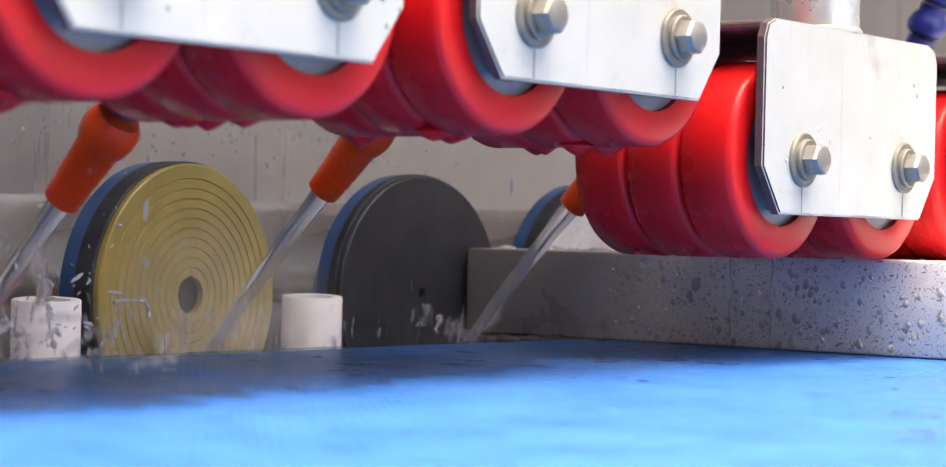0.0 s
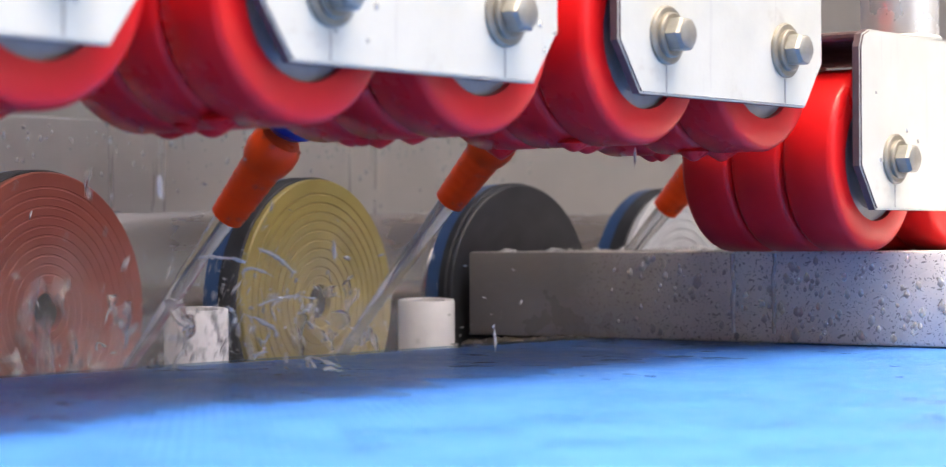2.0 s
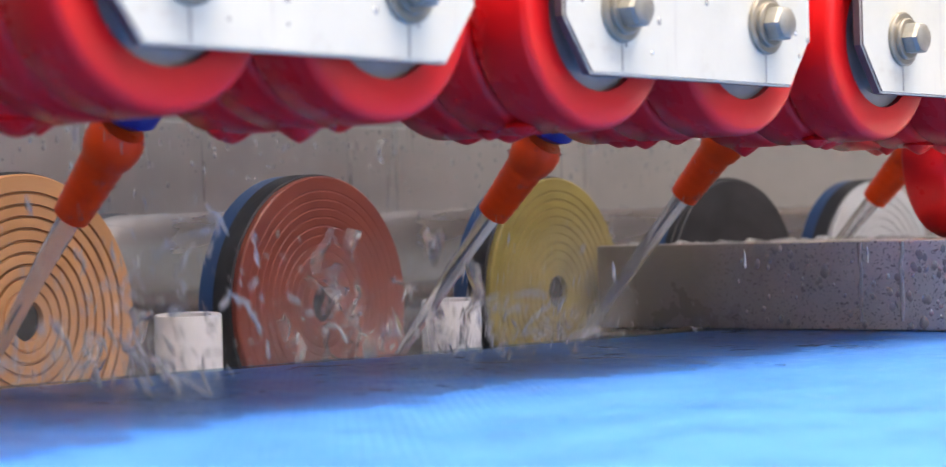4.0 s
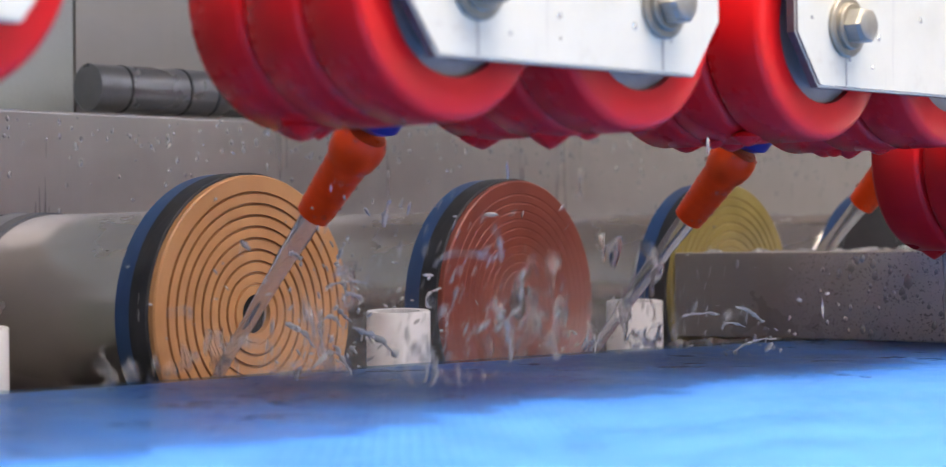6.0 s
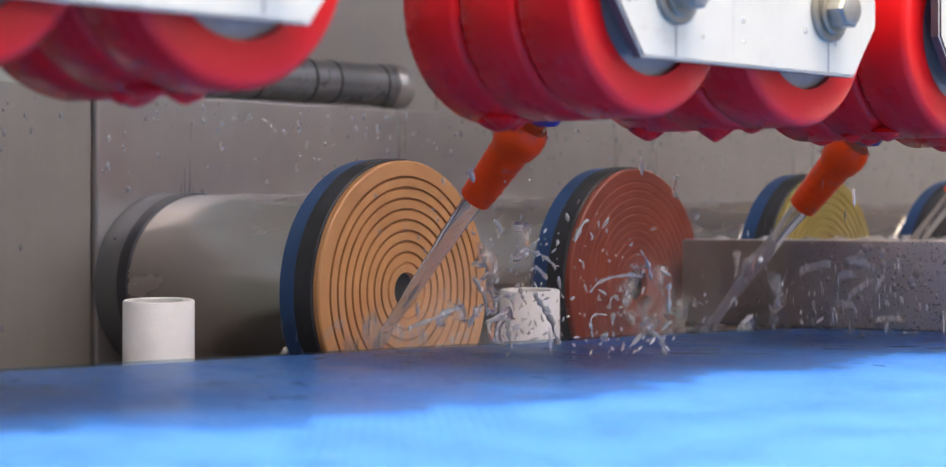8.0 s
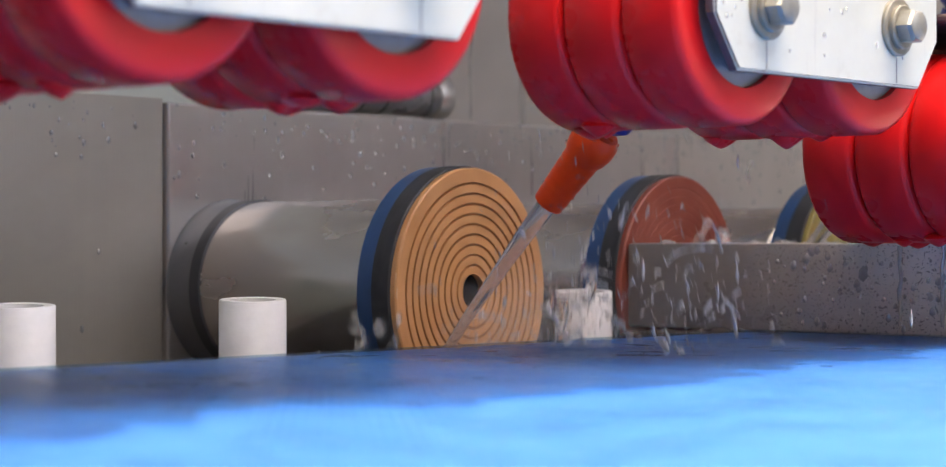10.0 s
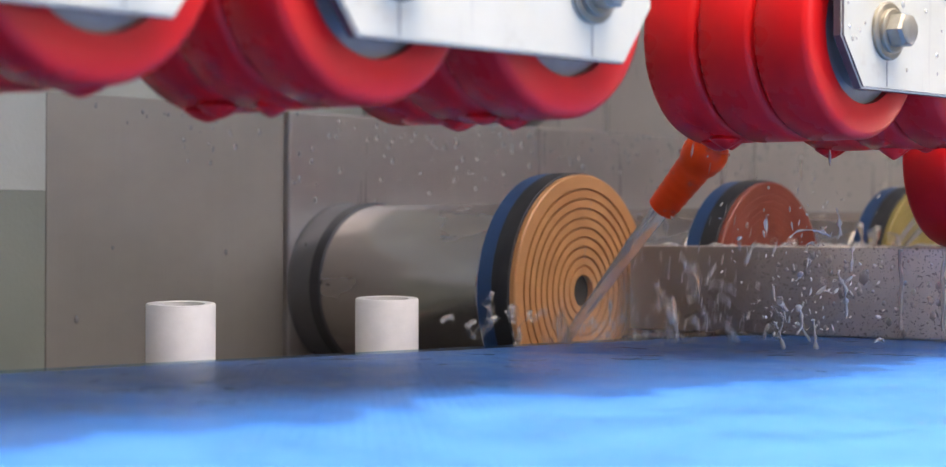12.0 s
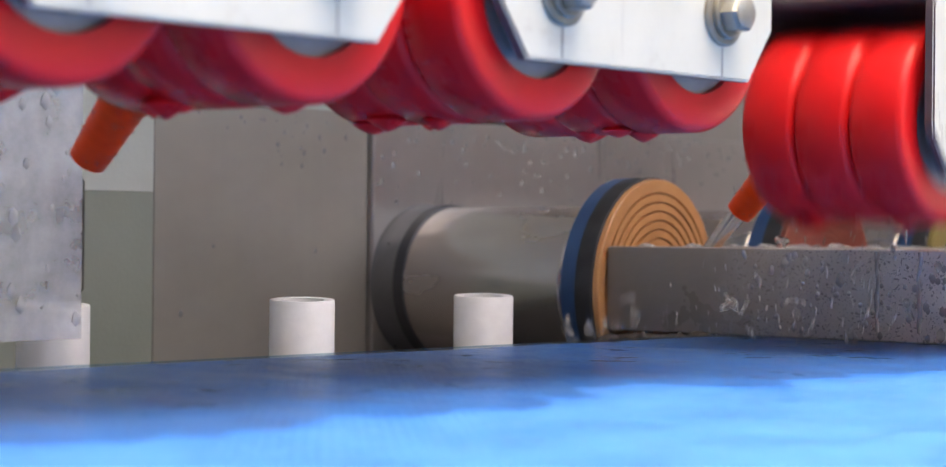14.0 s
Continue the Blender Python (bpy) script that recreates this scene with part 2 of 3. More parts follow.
    relief(n, l, b, noise_tex(n, l, v, 160, 4), 0.25, 0.0008)
    return m


STONE = stone_material()


def water_material(name, colour, rough):
    m, n, l, b = shader(name)
    v = coords(n, l)
    b.inputs["Base Color"].default_value = (*colour, 1)
    b.inputs["Transmission Weight"].default_value, b.inputs["IOR"].default_value = 1.0, 1.33
    b.inputs["Roughness"].default_value = rough
    relief(n, l, b, noise_tex(n, l, v, 160, 3), 0.2, 0.002)
    return m


JET = surface("aerated_water", (0.80, 0.81, 0.82), (0.93, 0.94, 0.95), (0.06, 0.2), 0, 60, (1, 1, 1), 0.2, fine=120)
JET.node_tree.nodes["Principled BSDF"].inputs["Transmission Weight"].default_value = 0.82
JET.node_tree.nodes["Principled BSDF"].inputs["IOR"].default_value = 1.2
FOAM = surface("white_spray", (0.72, 0.73, 0.75), (0.86, 0.87, 0.88), (0.15, 0.3), 0, 200, bump=0)
FOAM.node_tree.nodes["Principled BSDF"].inputs["Transmission Weight"].default_value = 0.55
FOAM.node_tree.nodes["Principled BSDF"].inputs["IOR"].default_value = 1.33
BEAD = surface("water_beads", (0.84, 0.85, 0.86), (0.94, 0.94, 0.95), (0.03, 0.08), 0, 200, bump=0)
BEAD.node_tree.nodes["Principled BSDF"].inputs["Transmission Weight"].default_value = 0.7
BEAD.node_tree.nodes["Principled BSDF"].inputs["IOR"].default_value = 1.33


def veil_material(name, colour, rough, low, high, most, radii=None):
    """Torn sheets of water, or fine spray that thins towards its rim."""
    m, n, l, b = shader(name)
    v = coords(n, l)
    b.inputs["Base Color"].default_value, b.inputs["Roughness"].default_value = (*colour, 1), rough
    fac = ramp(n, l, noise_tex(n, l, v, 130 if radii is None else 38, 4, 0.6), [(low, grey(0)), (high, grey(most))])
    if radii:
        mp, gr, mul = n.new("ShaderNodeMapping"), n.new("ShaderNodeTexGradient"), n.new("ShaderNodeMath")
        mp.inputs["Scale"].default_value = radii
        gr.gradient_type, mul.operation = "SPHERICAL", "MULTIPLY"
        l.new(v, mp.inputs["Vector"])
        l.new(mp.outputs[0], gr.inputs["Vector"])
        l.new(gr.outputs["Fac"], mul.inputs[0])
        l.new(fac, mul.inputs[1])
        fac = mul.outputs[0]
    else:
        relief(n, l, b, noise_tex(n, l, v, 220, 3), 0.6, 0.002)
    clear, mix = n.new("ShaderNodeBsdfTransparent"), n.new("ShaderNodeMixShader")
    out = [k for k in n if k.type == "OUTPUT_MATERIAL"][0]
    l.new(fac, mix.inputs[0])
    l.new(clear.outputs[0], mix.inputs[1])
    l.new(b.outputs[0], mix.inputs[2])
    l.new(mix.outputs[0], out.inputs["Surface"])
    return m


def thrown_water():
    m = water_material("thrown_water", (0.97, 0.97, 0.98), 0.03)
    m.node_tree.nodes["Principled BSDF"].inputs["IOR"].default_value = 1.28
    m.node_tree.nodes["Principled BSDF"].inputs["Transmission Weight"].default_value = 0.92
    return m


def film_material():
    """A thin rippled sheet of water: clear, with the gloss of water at a low angle."""
    m, n, l, b = shader("water_film_on_belt")
    n.remove(b)
    v = coords(n, l, (1, 0.45, 1))
    fres, scale, gl, tr, mix, bump = [n.new("ShaderNode" + k) for k in ("Fresnel", "Math", "BsdfGlossy", "BsdfTransparent", "MixShader", "Bump")]
    fres.inputs["IOR"].default_value = 1.33
    scale.operation = "MULTIPLY"
    l.new(fres.outputs[0], scale.inputs[0])
    l.new(ramp(n, l, noise_tex(n, l, v, 34, 5, 0.6), [(0.35, grey(0.18)), (0.65, grey(0.42))]), scale.inputs[1])
    gl.inputs["Roughness"].default_value = 0.18
    tr.inputs["Color"].default_value = (0.66, 0.81, 0.87, 1)
    bump.inputs["Strength"].default_value, bump.inputs["Distance"].default_value = 0.65, 0.003
    l.new(noise_tex(n, l, v, 70, 4, 0.6), bump.inputs["Height"])
    l.new(bump.outputs[0], gl.inputs["Normal"])
    l.new(scale.outputs[0], mix.inputs[0])
    l.new(tr.outputs[0], mix.inputs[1])
    l.new(gl.outputs[0], mix.inputs[2])
    l.new(mix.outputs[0], [k for k in n if k.type == "OUTPUT_MATERIAL"][0].inputs["Surface"])
    return m


THROWN, FILM = thrown_water(), film_material()
MIST_R = (0.120, 0.018, 0.085)
VEIL = veil_material("thrown_water_sheet", (0.86, 0.87, 0.88), 0.10, 0.42, 0.72, 0.38)
MIST = veil_material("fine_water_mist", (0.82, 0.80, 0.80), 0.8, 0.28, 0.72, 0.28, (1 / (MIST_R[0] * U), 0, 1 / (MIST_R[2] * U)))
SLURRY = surface("grinding_slurry", (0.07, 0.06, 0.055), (0.13, 0.115, 0.105), (0.12, 0.3), 0, 90, bump=0.1)


def curtain_material():
    """Clear, slightly milky and scratched plastic."""
    m, n, l, b = shader("clear_plastic_curtain")
    v = coords(n, l)
    b.inputs["Base Color"].default_value, b.inputs["Roughness"].default_value = (0.74, 0.75, 0.79, 1), 0.25
    clear, mix = n.new("ShaderNodeBsdfTransparent"), n.new("ShaderNodeMixShader")
    clear.inputs["Color"].default_value = (0.93, 0.94, 0.96, 1)
    l.new(ramp(n, l, noise_tex(n, l, v, 45, 5, 0.6), [(0.3, grey(0.22)), (0.7, grey(0.48))]), mix.inputs[0])
    relief(n, l, b, noise_tex(n, l, v, 120, 3), 0.3, 0.002)
    l.new(clear.outputs[0], mix.inputs[1])
    l.new(b.outputs[0], mix.inputs[2])
    l.new(mix.outputs[0], [k for k in n if k.type == "OUTPUT_MATERIAL"][0].inputs["Surface"])
    return m


CURTAIN = curtain_material()


# ---- mesh helpers, all in plan units ----
def part(name, bm, material, parent, label=""):
    """Links a bmesh as one mesh object under a thing or a part."""
    me = bpy.data.meshes.new(name)
    bmesh.ops.scale(bm, vec=(U, U, U), verts=bm.verts)
    bmesh.ops.recalc_face_normals(bm, faces=bm.faces)
    bm.to_mesh(me)
    bm.free()
    for k in material if isinstance(material, (list, tuple)) else [material]:
        me.materials.append(k)
    ob = new(name, me)
    ob.parent = parent
    if label:
        ob["label"] = label
    return ob


def smooth(bm, limit=40):
    bmesh.ops.recalc_face_normals(bm, faces=bm.faces)
    bm.normal_update()
    for f in bm.faces:
        f.smooth = True
    for e in bm.edges:
        if len(e.link_faces) == 2 and e.calc_face_angle(0) > radians(limit):
            e.smooth = False
    return bm


def thing(name, m, label, category, group="", kind=""):
    ob = new(name)
    ob.matrix_basis = m
    return tagged(ob, label, category, group, kind)


def box(x0, x1, y0, y1, z0, z1, bevel=0.0, segments=2, bm=None):
    bm = bm or bmesh.new()
    got = bmesh.ops.create_cube(bm, size=1)["verts"]
    for v in got:
        v.co = Vector((x0 if v.co.x < 0 else x1, y0 if v.co.y < 0 else y1, z0 if v.co.z < 0 else z1))
    if bevel:
        edges = list({e for v in got for e in v.link_edges})
        bmesh.ops.bevel(bm, geom=edges, offset=bevel, segments=segments, affect="EDGES", profile=0.5)
    return bm


def lathe(profile, n=56, axis="y", bm=None, off=(0, 0, 0), wobble=0.0, closed=False):
    """Turns a profile of (radius, distance along the axis) round the axis."""
    bm = bm or bmesh.new()
    rings = []
    for r, h in profile:
        ring = []
        if r < 1e-6:
            p = {"y": (0, h, 0), "z": (0, 0, h), "x": (h, 0, 0)}[axis]
            ring = [bm.verts.new(Vector(p) + Vector(off))]
        else:
            for k in range(n):
                a = 2 * math.pi * k / n
                rr = r * (1 + wobble * noise.noise((math.cos(a) * 2, math.sin(a) * 2, h * 90)))
                c, s = rr * math.cos(a), rr * math.sin(a)
                p = {"y": (c, h, s), "z": (c, s, h), "x": (h, c, s)}[axis]
                ring.append(bm.verts.new(Vector(p) + Vector(off)))
        rings.append(ring)
    pairs = list(zip(rings, rings[1:])) + ([(rings[-1], rings[0])] if closed else [])
    for a, b in pairs:
        if len(a) == 1 and len(b) == 1:
            continue
        for k in range(n):
            j = (k + 1) % n
            vs = [a[0], b[j], b[k]] if len(a) == 1 else [a[k], a[j], b[0]] if len(b) == 1 else [a[k], a[j], b[j], b[k]]
            bm.faces.new(vs)
    return bm


def plate(outline, y0, y1, bevel=0.0, bm=None):
    """A sheet cut to an outline of (x, z), from y0 to y1."""
    bm = bm or bmesh.new()
    front = [bm.verts.new((x, y0, z)) for x, z in outline]
    back = [bm.verts.new((x, y1, z)) for x, z in outline]
    faces = [bm.faces.new(front), bm.faces.new(back[::-1])]
    n = len(outline)
    for k in range(n):
        faces.append(bm.faces.new((front[k], front[(k + 1) % n], back[(k + 1) % n], back[k])))
    if bevel:
        edges = list(faces[0].edges)
        bmesh.ops.bevel(bm, geom=edges, offset=bevel, segments=2, affect="EDGES")
    return bm


def pipe_along(points, radii, n=20, bm=None, wobble=0.0):
    bm = bm or bmesh.new()
    pts = [Vector(p) for p in points]
    rings = []
    for k, p in enumerate(pts):
        d = (pts[min(k + 1, len(pts) - 1)] - pts[max(k - 1, 0)]).normalized()
        a = d.orthogonal().normalized() if k == 0 else (side - d * side.dot(d)).normalized()
        side = a
        b = d.cross(a)
        rr = radii[k] if isinstance(radii, (list, tuple)) else radii
        rings.append([bm.verts.new(p + (a * math.cos(q) + b * math.sin(q)) * rr * (1 + wobble * noise.noise((math.cos(q) * 1.5 + k * 0.31, math.sin(q) * 1.5, k * 0.23)))) for q in (2 * math.pi * i / n for i in range(n))])
    for r0, r1 in zip(rings, rings[1:]):
        for i in range(n):
            bm.faces.new((r0[i], r0[(i + 1) % n], r1[(i + 1) % n], r1[i]))
    bm.faces.new(rings[0][::-1])
    bm.faces.new(rings[-1])
    return bm


def drop(bm, at, r, stretch=(1, 1, 1), sub=1):
    got = bmesh.ops.create_icosphere(bm, subdivisions=sub, radius=r)["verts"]
    for v in got:
        v.co = Vector((v.co.x * stretch[0], v.co.y * stretch[1], v.co.z * stretch[2])) + Vector(at)


# ---- setting ----
def setting(name, bm, material, label, category):
    ob = part(name, bm, material, None)
    ob.matrix_basis = spot(0, 0, 0)
    return tagged(ob, label, category, kind="structure")


WALL = 0.255
setting("ground", box(-40, 40, -40, 40, -1.3, -1.25), FLOOR, "grey concrete workshop floor below the machine", "floor")
setting("wall_back", box(-0.0665, 6, WALL - 0.003, WALL + 0.02, -0.25, 0.142, 0.0022, 3), STAINLESS, "wet stainless steel splash wall behind the polishing discs", "wall")
setting("wall_side", box(-0.3035, -0.0672, WALL + 0.002, WALL + 0.02, -0.25, 0.145, 0.001), STAINLESS_DULL, "dull stainless steel end panel of the machine", "wall")
setting("wall_upper", box(0.13, 6, 0.36, 0.38, 0.1, 1.05), STAINLESS, "stainless steel upper housing above the splash wall", "wall")
setting("wall_upper_end", box(-3, 0.127, 0.36, 0.38, 0.1, 1.05), PALE, "pale painted upper housing at the machine's end", "wall")
setting("ledge", box(-0.19, 6, WALL + 0.022, 0.358, 0.128, 0.138), STAINLESS_DULL, "narrow steel ledge on top of the splash wall", "ledge")
setting("wall_end_low", box(-3, -0.3038, WALL + 0.003, WALL + 0.023, -0.25, 0.0725), GREEN, "grey-green sheet at the end of the machine", "wall")
setting("wall_end_high", box(-3, -0.3038, WALL + 0.003, WALL + 0.023, 0.0728, 0.16), PALE, "pale painted sheet above the grey-green one", "wall")
# the trough floor has the shade of its depth in its colour
setting("trough", box(-3, 6, -0.02, 0.36, -0.20, -0.19), DARK, "wet trough under the discs, coloured near-black for its deep shade", "trough")
setting("bed", box(-3, 6, -0.86, -0.04, -0.20, -0.075, 0.004), BEAM, "grey steel bed under the conveyor belt", "machine bed")
# unseen walls, added to hold light off the wheel treads and close the place
setting("unseen_wall_west", box(-3.7, -3.5, -6.2, 3, -1.25, 5), SHOP, "unseen plain grey wall, added to cut light from the machine's end", "wall")
setting("unseen_wall_front", box(-3.5, -1.9, -6.2, -6.0, -1.25, 5), SHOP, "unseen plain grey wall, added to cut light from the front left", "wall")
setting("unseen_wall_east", box(6.2, 6.4, -7, 3, -1.25, 5), SHOP, "unseen plain grey wall, added to close the far side", "wall")
# out of view; added as a roof that keeps the sun off all behind it
setting("beam", box(-3, 6, -0.435, 0.70, 1.05, 1.20, 0.01), BEAM, "unseen grey beam over the rollers, added to shade belt and discs", "beam")


# ---- conveyor belt, moving ----
def belt():
    bm = bmesh.new()
    ys = [-0.86, -0.80, -0.74, -0.68, -0.62, -0.56, -0.50, -0.44, -0.38, -0.32, -0.26, -0.2, -0.16, -0.13, -0.10, -0.08, -0.06, -0.045, -0.034, -0.030]
    def top(y):
        return -0.030 - 0.0085 * max(0.0, min(1.0, (y + 0.13) / 0.10)) ** 1.4
    sect = [(y, top(y)) for y in ys] + [(-0.0285, -0.043), (-0.030, -0.052), (-0.86, -0.052)]
    xs = [-3.5 + 0.05 * k for k in range(221)]
    rings = []
    for x in xs:
        rings.append([bm.verts.new((x, y + (0.0012 * noise.noise((x * 6, 3.1, 0)) if y > -0.05 else 0), z + (0.0006 * noise.noise((x * 9, y * 9, 0)) if k < len(ys) else 0))) for k, (y, z) in enumerate(sect)])
    n = len(sect)
    for a, b in zip(rings, rings[1:]):
        for k in range(n):
            bm.faces.new((a[k], a[(k + 1) % n], b[(k + 1) % n], b[k]))
    root = thing("conveyor_belt", spot(0, 0, 0), "wet bright blue woven conveyor belt carrying the stone slab", "conveyor belt")
    part("belt", smooth(bm), BELT, root)
    random.seed(77)
    film = bmesh.new()  # separate puddles that ride on the belt
    for _ in range(200):
        y = -0.036 - 0.24 * random.random() ** 2.6
        drop(film, (random.uniform(-1.6, 1.7), y, top(y)), random.uniform(0.0008, 0.0032), (random.uniform(0.8, 2.6), 1, 0.3))
    part("water_film", smooth(film), BEAD, root, "thin puddles of water on the belt")["kind"] = "stuff"
    return root


BELT_OB = belt()


# ---- sheet of water that keeps standing on the belt beside the discs ----
def water_film():
    """It widens down the belt; its border is stepped and ragged."""
    bm = bmesh.new()
    rows = []
    for k in range(840):
        x = -2.2 + 0.004 * k
        edge = float(np.interp(x, [-1.0, -0.5, -0.2, 0.0, 0.25, 0.5, 0.9], [-0.445, -0.432, -0.412, -0.388, -0.345, -0.295, -0.24]))
        edge += 0.050 * noise.noise((x * 8, 1.7, 0)) + 0.045 * noise.noise((x * 26, 4.2, 0)) + 0.020 * noise.noise((x * 80, 7.7, 0))
        rows.append([bm.verts.new((x, edge + (-0.0335 - edge) * q, -0.0284 - 0.0085 * max(0.0, (edge + (-0.0335 - edge) * q + 0.13) / 0.10) ** 1.4)) for q in (0, 0.04, 0.2, 0.4, 0.6, 0.7, 0.75, 0.8, 0.85, 0.9, 0.95, 1.0)])
    for a, b in zip(rows, rows[1:]):
        for k in range(len(a) - 1):
            bm.faces.new((a[k], b[k], b[k + 1], a[k + 1]))
    ob = part("water_film", smooth(bm), FILM, None)
    ob.matrix_basis = spot(0, 0, 0)
    tagged(ob, "thin clear water standing on the blue belt", "water", kind="stuff")


water_film()


# ---- stone slab, moving ----
def slab():
    random.seed(4)
    root = thing("stone_slab", spot(0.79, 0, 0), "wet grey speckled stone slab lying on the blue belt", "stone slab")
    bm = box(0, 3.2, -0.62, -0.0075, -0.0295, 0.0345, 0.0022)
    part("slab", smooth(bm), STONE, root)
    drops = bmesh.new()
    for _ in range(230):
        y = -0.14 - 0.40 * random.random() ** 0.8
        r = random.uniform(0.0009, 0.0030) * (1.6 if random.random() < 0.08 else 1)
        drop(drops, (0, y, random.uniform(-0.026, 0.030)), r, (0.30, 1, random.uniform(1.0, 1.5)))
    part("water_drops", smooth(drops), BEAD, root, "clear water drops on the stone's end face")["kind"] = "stuff"
    foam = bmesh.new()
    for _ in range(90):
        x = 0.03 + 1.1 * random.random()
        drop(foam, (x, -0.010 - 0.010 * random.random(), 0.034), random.uniform(0.0025, 0.0060) * (0.5 + 0.8 * abs(noise.noise((x * 14, 0, 5)))), (2.6, 1.2, random.uniform(0.35, 0.7)), 2)
    for v in foam.verts:
        v.co += noise.noise_vector(v.co * 70) * 0.0025 + noise.noise_vector(v.co * 300) * 0.001
    part("foam", smooth(foam, 80), FOAM, root, "grey-white froth along the stone's ground edge")["kind"] = "stuff"
    slurry = bmesh.new()
    for k in range(60):
        y = -0.0085 - 0.0022 * k
        drop(slurry, (random.uniform(-0.001, 0.004), y, -0.0325 - 0.004 * max(0, 1 - k / 40)), random.uniform(0.0028, 0.0045), (0.9, 2.2, random.uniform(0.8, 1.3)))
    for v in slurry.verts:
        v.co += noise.noise_vector(v.co * 160) * 0.0014
    part("slurry", smooth(slurry, 80), SLURRY, root, "grey-brown slurry under the stone's edge")["kind"] = "stuff"
    runs = bmesh.new()
    for y in (-0.245, -0.278):
        pts = [(0.0002, y + 0.002 * noise.noise((k * 0.5, y * 50, 0)), 0.033 - 0.0062 * k) for k in range(10)]
        pipe_along(pts, [0.0018 * (0.7 + 0.5 * random.random()) for _ in pts], 8, runs)
    part("water_runs", smooth(runs), BEAD, root, "thin runs of water down the stone")["kind"] = "stuff"
    return root


SLAB = slab()

# ---- pressing roller units ----
R_WHEEL, HALF, BOLT_X = 0.0605, 0.112, 0.0657


def hexagon(r, y0, y1, off):
    bm = bmesh.new()
    prof = [(0, y1), (r, y1), (r, y0 + 0.002), (r * 0.88, y0), (0, y0)]
    lathe(prof, 6, "y", bm, off)
    return bm


def roller_unit():
    """Origin: between the two axles, at their height."""
    root = thing("roller_unit", Matrix(), "zinc-plated bracket with six wet red polyurethane pressing wheels", "roller unit", "pressing rollers over the belt")
    lo, hi, c = -0.0335, 0.0830, 0.021
    out = [(-HALF + c, lo), (HALF - c, lo), (HALF, lo + 0.028), (HALF, hi - 0.012), (HALF - 0.0035, hi - 0.0035), (HALF - 0.012, hi), (-HALF + 0.012, hi), (-HALF + 0.0035, hi - 0.0035), (-HALF, hi - 0.012), (-HALF, lo + 0.028)]
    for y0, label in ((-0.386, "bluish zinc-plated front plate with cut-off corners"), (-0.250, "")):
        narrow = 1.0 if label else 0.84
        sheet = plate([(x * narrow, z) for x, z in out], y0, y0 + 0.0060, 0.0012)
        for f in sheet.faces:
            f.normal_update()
            # back faces and the rear plate are coloured dark for the bracket's inside shade
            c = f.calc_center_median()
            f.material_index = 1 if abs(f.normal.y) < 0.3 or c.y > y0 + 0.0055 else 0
        part("side_plate", sheet, [STEEL if label else EDGE_SHADE, EDGE_SHADE], root, label)
    part("top_plate", box(-HALF + 0.012, HALF - 0.012, -0.3805, -0.248, hi - 0.0065, hi - 0.0005, 0.002), EDGE_SHADE, root, "folded bracket top coloured dark, for its cut edge and inside shade")
    part("rod", smooth(lathe([(0, hi), (0.0265, hi), (0.0265, hi + 0.001), (0.0265, 0.90), (0, 0.90)], 48, "z", None, (0, -0.357, 0))), CHROME, root, "bright steel piston rod")
    part("rod_collar", smooth(lathe([(0, hi), (0.0285, hi), (0.0285, hi + 0.002), (0.0268, hi + 0.0035), (0, hi + 0.0035)], 48, "z", None, (0, -0.357, 0))), STEEL, root)
    part("set_screw", hexagon(0.0045, -0.3845, -0.375, (0.006, 0, hi + 0.032)), EDGE_SHADE, root)
    for sx in (-BOLT_X, BOLT_X):
        part("score_line", box(sx - 0.0005, sx + 0.0003, -0.3863, -0.3858, lo + 0.002, -0.017), HUB, root, "thin grey score line below the bolt")
        part("washer", smooth(lathe([(0, -0.3915), (0.0118, -0.3915), (0.0126, -0.3908), (0.0126, -0.3886), (0.0131, -0.3884), (0.0155, -0.3886), (0.0165, -0.3878), (0.0165, -0.386), (0, -0.386)], 40, "y", None, (sx, 0, 0))), WASHER, root, "yellowish zinc washer")
        part("bolt", hexagon(0.0102, -0.4005, -0.3915, (sx, 0, 0)), BOLT, root, "zinc-plated hexagon bolt")
        part("bolt_face", smooth(lathe([(0, -0.4018), (0.0068, -0.4018), (0.0082, -0.4008), (0.0082, -0.4004), (0, -0.4004)], 32, "y", None, (sx, 0, 0))), BOLT, root, "turned round end of the bolt")
        part("axle", smooth(lathe([(0, -0.378), (0.008, -0.378), (0.008, -0.25), (0, -0.25)], 20, "y", None, (sx, 0, 0))), EDGE_SHADE, root)
        for k in range(3):
            y0 = -0.372 + 0.0385 * k
            w, e = 0.0376, 0.0046
            r = R_WHEEL
            prof = [(0.0405, y0 + 0.0005), (r - e, y0), (r - e * 0.35, y0 + e * 0.35), (r, y0 + e), (r, y0 + w - e), (r - e * 0.35, y0 + w - e * 0.35), (r - e, y0 + w), (0.0405, y0 + w - 0.0005)]
            tyre = part("wheel", smooth(lathe([(a, h - y0 - w / 2) for a, h in prof], 72, closed=True), 50), RED, root, "glossy red polyurethane tyre")
            tyre.matrix_basis = pose(sx * U, (y0 + w / 2) * U, 0)
            hub = [(0, -w / 2 + 0.002), (0.0115, -w / 2 + 0.002), (0.013, -w / 2 + 0.005), (0.031, -w / 2 + 0.005), (0.033, -w / 2 + 0.003), (0.0403, -w / 2 + 0.004), (0.0403, w / 2 - 0.0015), (0, w / 2 - 0.0015)]
            part("hub", smooth(lathe(hub, 48)), HUB, tyre, "grey cast hub with a bearing")
    return root


